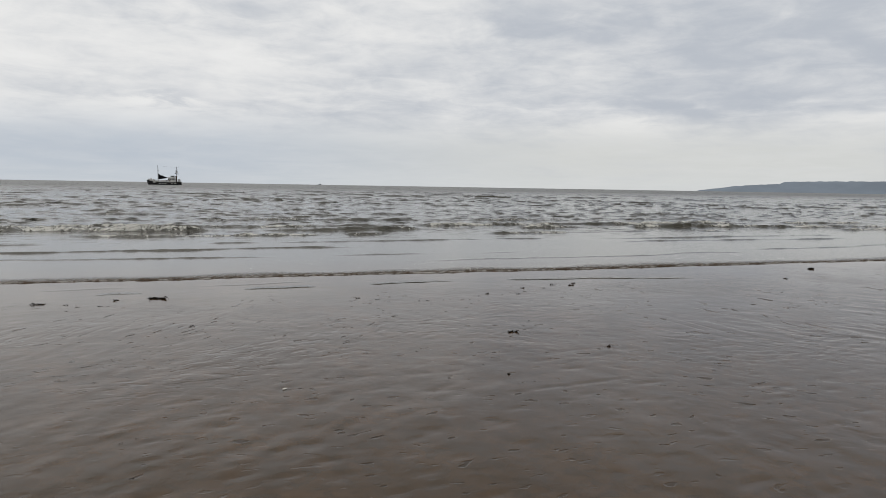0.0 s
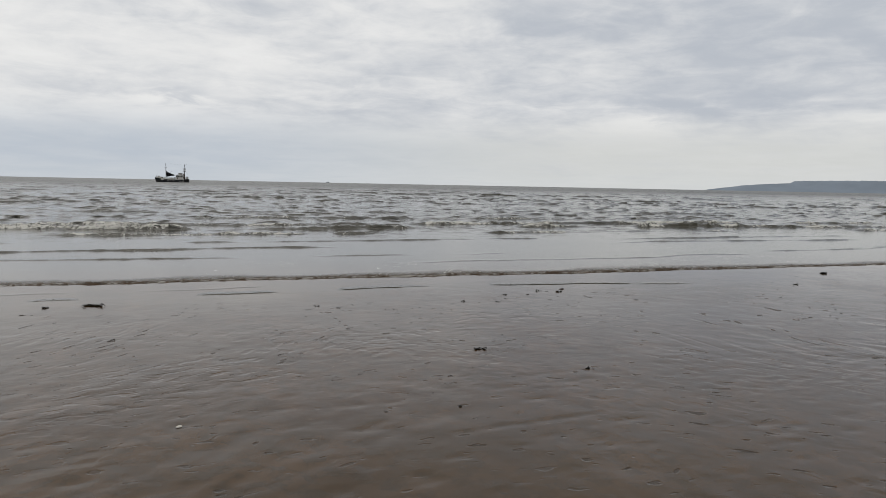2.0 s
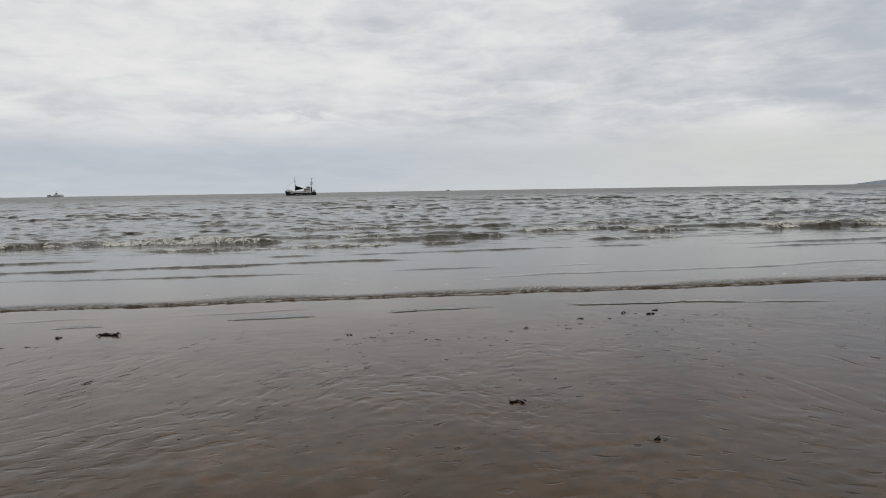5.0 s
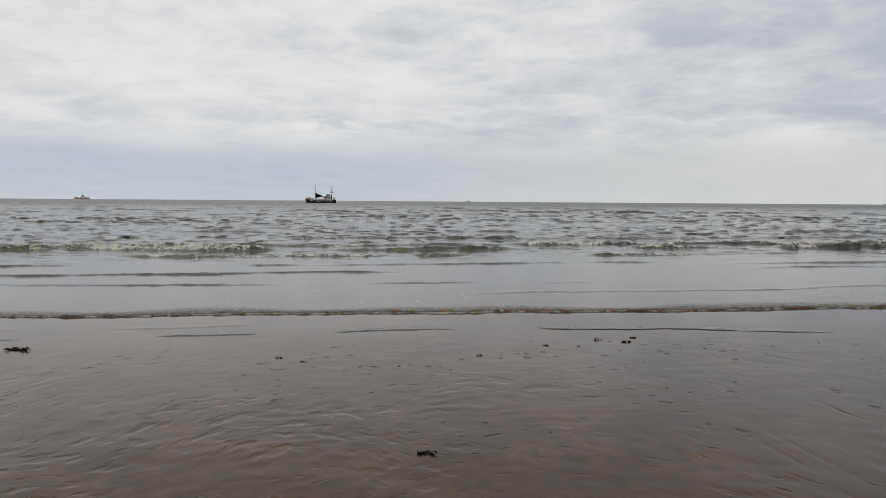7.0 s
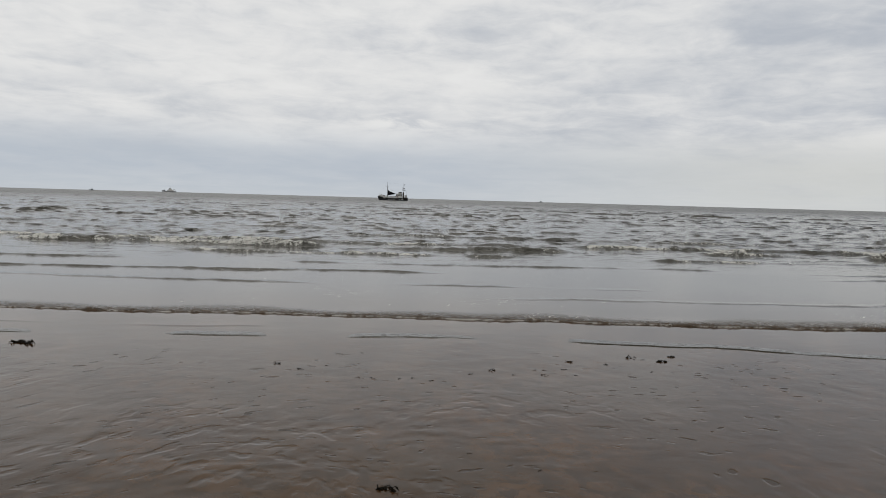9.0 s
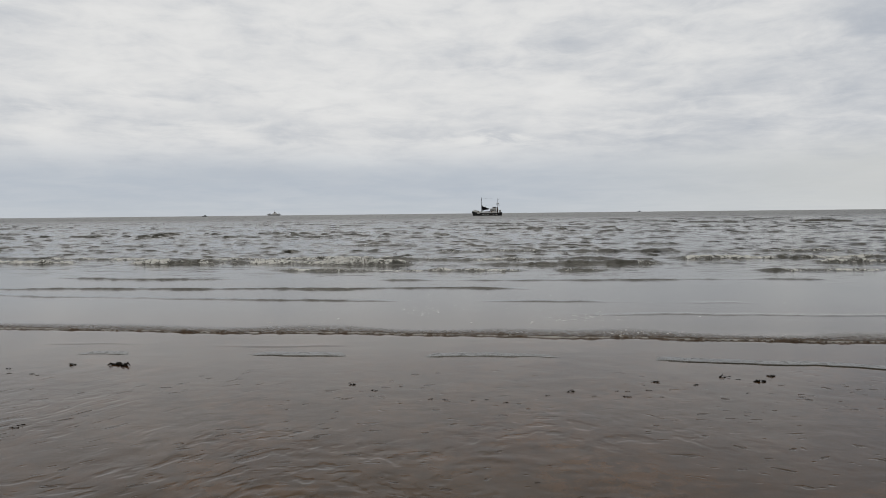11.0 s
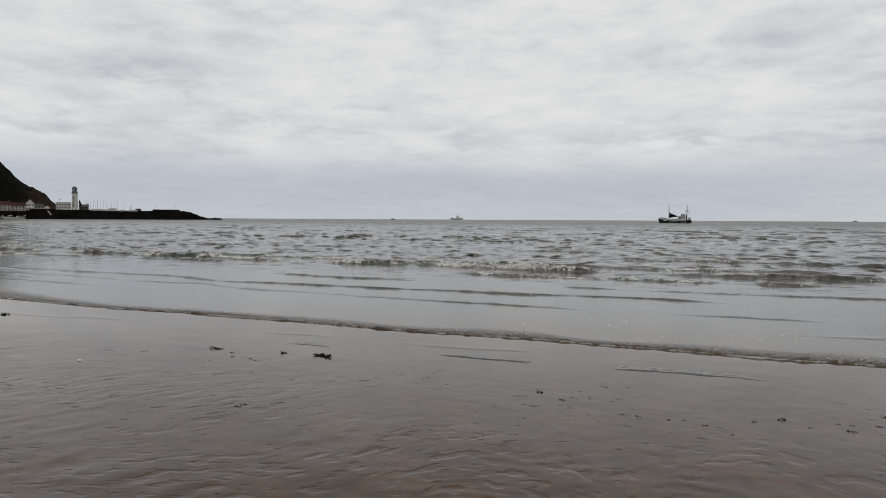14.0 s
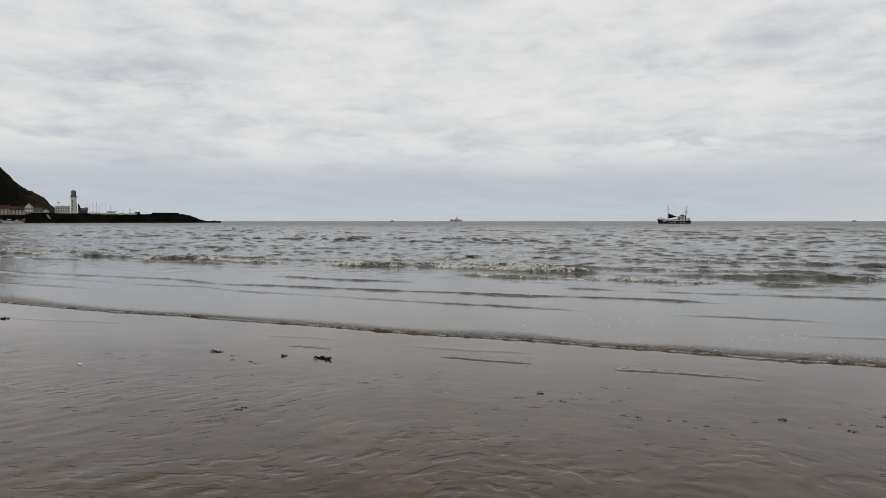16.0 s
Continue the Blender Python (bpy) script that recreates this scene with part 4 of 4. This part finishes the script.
def yacht(x, y, tall, k):
    root = thing("moored_yacht", at(x, y, 0.0, k * 7 % 30), "white moored sailing yacht with bare mast in the harbour", "yacht", "moored yachts")
    part("hull", hull(bmesh.new(), 9, 2.8, 1.5, 1.1, 1.0, 8), WHITE, root)
    part("cabin", boxes((-1.5, 2, -0.8, 0.8, 0.9, 1.7)), WHITE, root)
    part("mast", rods(((-0.8, 0, 0.5), (-0.8, 0, tall), 0.11, 0.07, 6)), METAL, root)
    part("spreader", rods(((-1.7, 0, tall * 0.62), (0.1, 0, tall * 0.62), 0.05, 0.05, 5)), METAL, root)
    part("boom", rods(((-0.8, 0, 2.2), (3.0, 0, 2.2), 0.10, 0.08, 6)), METAL, root)


def lamp_post(x, y, base, tall):
    root = thing("lamp_post", at(x, y, base), "slim dark lamp post on the pier", "lamp post", "pier lamps")
    part("pole", rods(((0, 0, 0), (0, 0, tall), 0.12, 0.07, 8)), SLATE, root)
    part("lantern", rods(((0, 0, tall - 0.1), (0, 0, tall + 0.5), 0.18, 0.28, 8)), SLATE, root)


def harbour_boat(x, y, k):
    size = (0.8, 1.1, 0.6, 0.95)[k % 4]
    root = thing("harbour_boat", at(x, y, 0, 8 * math.sin(k * 3) + (40 if k % 3 == 1 else 0)) @ Matrix.Scale(size, 4), "small white motor boat moored below the quay", "boat", "boats at the quay")
    part("hull", hull(bmesh.new(), 6.5, 2.4, 1.6, 1.2, 1.1, 8), WHITE if k % 3 else HULL, root)
    part("cabin", boxes((-0.8, 1.6, -0.9, 0.9, 0.8, 2.3 + 0.4 * (k % 2))), WHITE, root)
    part("windscreen", boxes((-0.6, 1.4, -0.94, -0.9, 1.5, 2.0)), GLASS, root)
    part("mast", rods(((0.5, 0, 2.2), (0.5, 0, 4.5 + k % 3), 0.06, 0.04, 6)), METAL, root)


lighthouse()
harbour_office()
pier()
gable_house("lifeboat_shed", 3.3, 10.2, 3, 10, 7.9, 10.2, 12.3, SLATE, SLATE, "dark slate-roofed shed beside the lighthouse", False, 1, 2)
gable_house("quay_house", -35.6, -29.6, 24, 34, 6.6, 13.0, 16.2, RENDERED, TILES, "white gabled house facing the harbour", True, 2, 3)
gable_house("quay_house", -29.2, -23.2, 25, 33, 6.6, 10.4, 12.6, CREAM, SLATE, "low cream house with dark slate roof", False, 2, 3)
gable_house("quay_house", -22.8, -18.4, 25, 32, 6.6, 9.6, 11.6, RENDERED, TILES, "small white cottage with red roof", True, 1, 2)
gable_house("quay_house", -46, -36.4, 26, 35, 6.6, 10.6, 13.6, CREAM, TILES, "cream rendered house with red tiled roof", False, 2, 4)
gable_house("quay_house", -54, -46.4, 25, 35, 6.6, 11.2, 14.4, CREAM, TILES, "cream terraced house with red tiled roof", False, 2, 3)
gable_house("quay_house", -63, -54.4, 26, 35, 6.6, 10.2, 13.2, BRICK, TILES, "brown brick house with red tiled roof", False, 2, 4)
gable_house("quay_house", -72, -63.4, 26, 35, 6.6, 11.2, 14.4, CREAM, SLATE, "cream terraced house with dark slate roof", False, 2, 3)
gable_house("quay_house", -82, -72.4, 26, 35, 6.6, 10.8, 13.8, BRICK, TILES, "brown brick house with red tiled roof", False, 2, 4)
quay = thing("quay", at(0, 0), "dark stone harbour quay below the houses", "quay", kind="structure")
part("quay_wall", boxes((-140, -16, 19, 80, -3, 6.6)), QUAY, quay)
part("quay_coping", boxes((-140, -26, 18.7, 19.6, 6.2, 6.75)), BRICK, quay, "brown stone quay edge")
part("quay_rail", rods(((-90, 19.3, 7.5), (-17, 19.3, 7.5), 0.06, 0.06, 5)), WHITE, quay)
for k, (x, tall) in enumerate(((11, 16.6), (15, 15.6), (18.4, 16.2), (23.4, 15.2), (29, 13.8), (13, 13.2), (21, 13.6), (34, 14.2), (45, 13.0), (9.4, 15.0), (16.6, 14.6), (25.6, 16.0), (31.5, 13.0), (39, 14.8), (52, 13.4))):
    yacht(x, 26 + (k * 5) % 17, 1.12 * tall, k)
for k, x in enumerate((-64, -58, -54, -51.6, -48, -45.8, -43, -40.4, -38.2, -35.8)):
    harbour_boat(x, 14 - (k % 3) * 3.2, k)
# stand-in for a dark leaning statue; the pole and flag are made up
figure = thing("flagpole", at(3.6, 3.0, 7.9), "dark leaning statue shape on a pole beside the lighthouse", "flagpole")
part("pole", rods(((0, 0, 0), (-0.2, 0, 8.0), 0.12, 0.08, 8)), SLATE, figure)
part("figure_mass", loft(bmesh.new(), [[Vector((mx + r * math.cos(k * math.tau / 10), r * math.sin(k * math.tau / 10), z)) for k in range(10)] for z, mx, r in ((2.6, 1.0, 0.2), (3.6, 0.9, 0.65), (5.0, 0.5, 0.8), (6.6, 0.1, 0.65), (7.9, -0.15, 0.2))]), CANVAS, figure, "dark leaning statue shape")
lamp_post(77.5, 3, 7.5, 5.2)
lamp_post(62, 3, 7.5, 4.0)
lamp_post(42, 3, 7.4, 3.6)
shelter = thing("pier_shelter", at(28, 2, 7.4), "small white kiosk with flat dark roof on the pier", "shelter")
part("wall", boxes((-2.6, 2.6, -0.9, 0.9, 0, 1.6)), WHITE, shelter)
part("roof", boxes((-3.4, 3.4, -1.6, 1.6, 1.9, 2.25)), SLATE, shelter)
for x in (-2.8, 2.8):
    part("post", boxes((x - 0.1, x + 0.1, -1.2, 1.2, 0, 1.9)), SLATE, shelter)

# ---- the hill above the harbour and the far cliffs ----
def ridge(name, xs, ys, height, mat, label, category):
    gx, gy = np.meshgrid(xs, ys)
    ob = sheet(name, gx, gy, height(gx, gy), mat)
    return tagged(ob, label, category, kind="structure")


def hill_height(x, y):
    top = np.interp(x, (-400, -140, -71, -62, -52, -45, -39, -30, -25, -19, -12, -4), (62, 60, 54, 53, 41.5, 34.5, 30, 25.5, 22.5, 15.5, 9, -4))
    rise = step(36, 92, y + 6 * (fbm(x * 0.05, y * 0.05, 3, 7) - 0.5))
    z = 6.2 + (top - 6.2) * rise
    rough = (fbm(x * 0.12, y * 0.12, 4, 9) - 0.5) * 6.5 + (fbm(x * 0.5, y * 0.5, 2, 19) - 0.5) * 1.6
    return z + rough * rise * np.clip(top / 25, 0, 1) - 12 * step(150, 260, y)


hill = ridge("hillside", np.arange(-400, -3, 1.6), np.arange(34, 262, 2.0), hill_height, SCRUB, "steep dark green scrub-covered hill above the harbour", "hill")
hill.matrix_world = HARBOUR


def cliff_height(a, b):
    deg = np.degrees(a)
    el = np.interp(deg, (42.9, 43.3, 45.8, 47.5, 49.0, 49.3, 51.6, 55.7, 62, 75, 85), (-0.1, 0.08, 0.45, 0.60, 0.68, 0.84, 0.92, 0.96, 1.05, 1.2, 0.9))
    return 4000 * np.tan(np.radians(el)) * step(0, 1, b) + (fbm(deg * 3, b * 2, 3, 15) - 0.5) * 5 * step(0.2, 1, b) - 1.0


ca, cb = np.meshgrid(np.radians(np.arange(42.6, 86, 0.08)), np.linspace(0, 1.6, 16))
cr = 4000 + 220 * cb
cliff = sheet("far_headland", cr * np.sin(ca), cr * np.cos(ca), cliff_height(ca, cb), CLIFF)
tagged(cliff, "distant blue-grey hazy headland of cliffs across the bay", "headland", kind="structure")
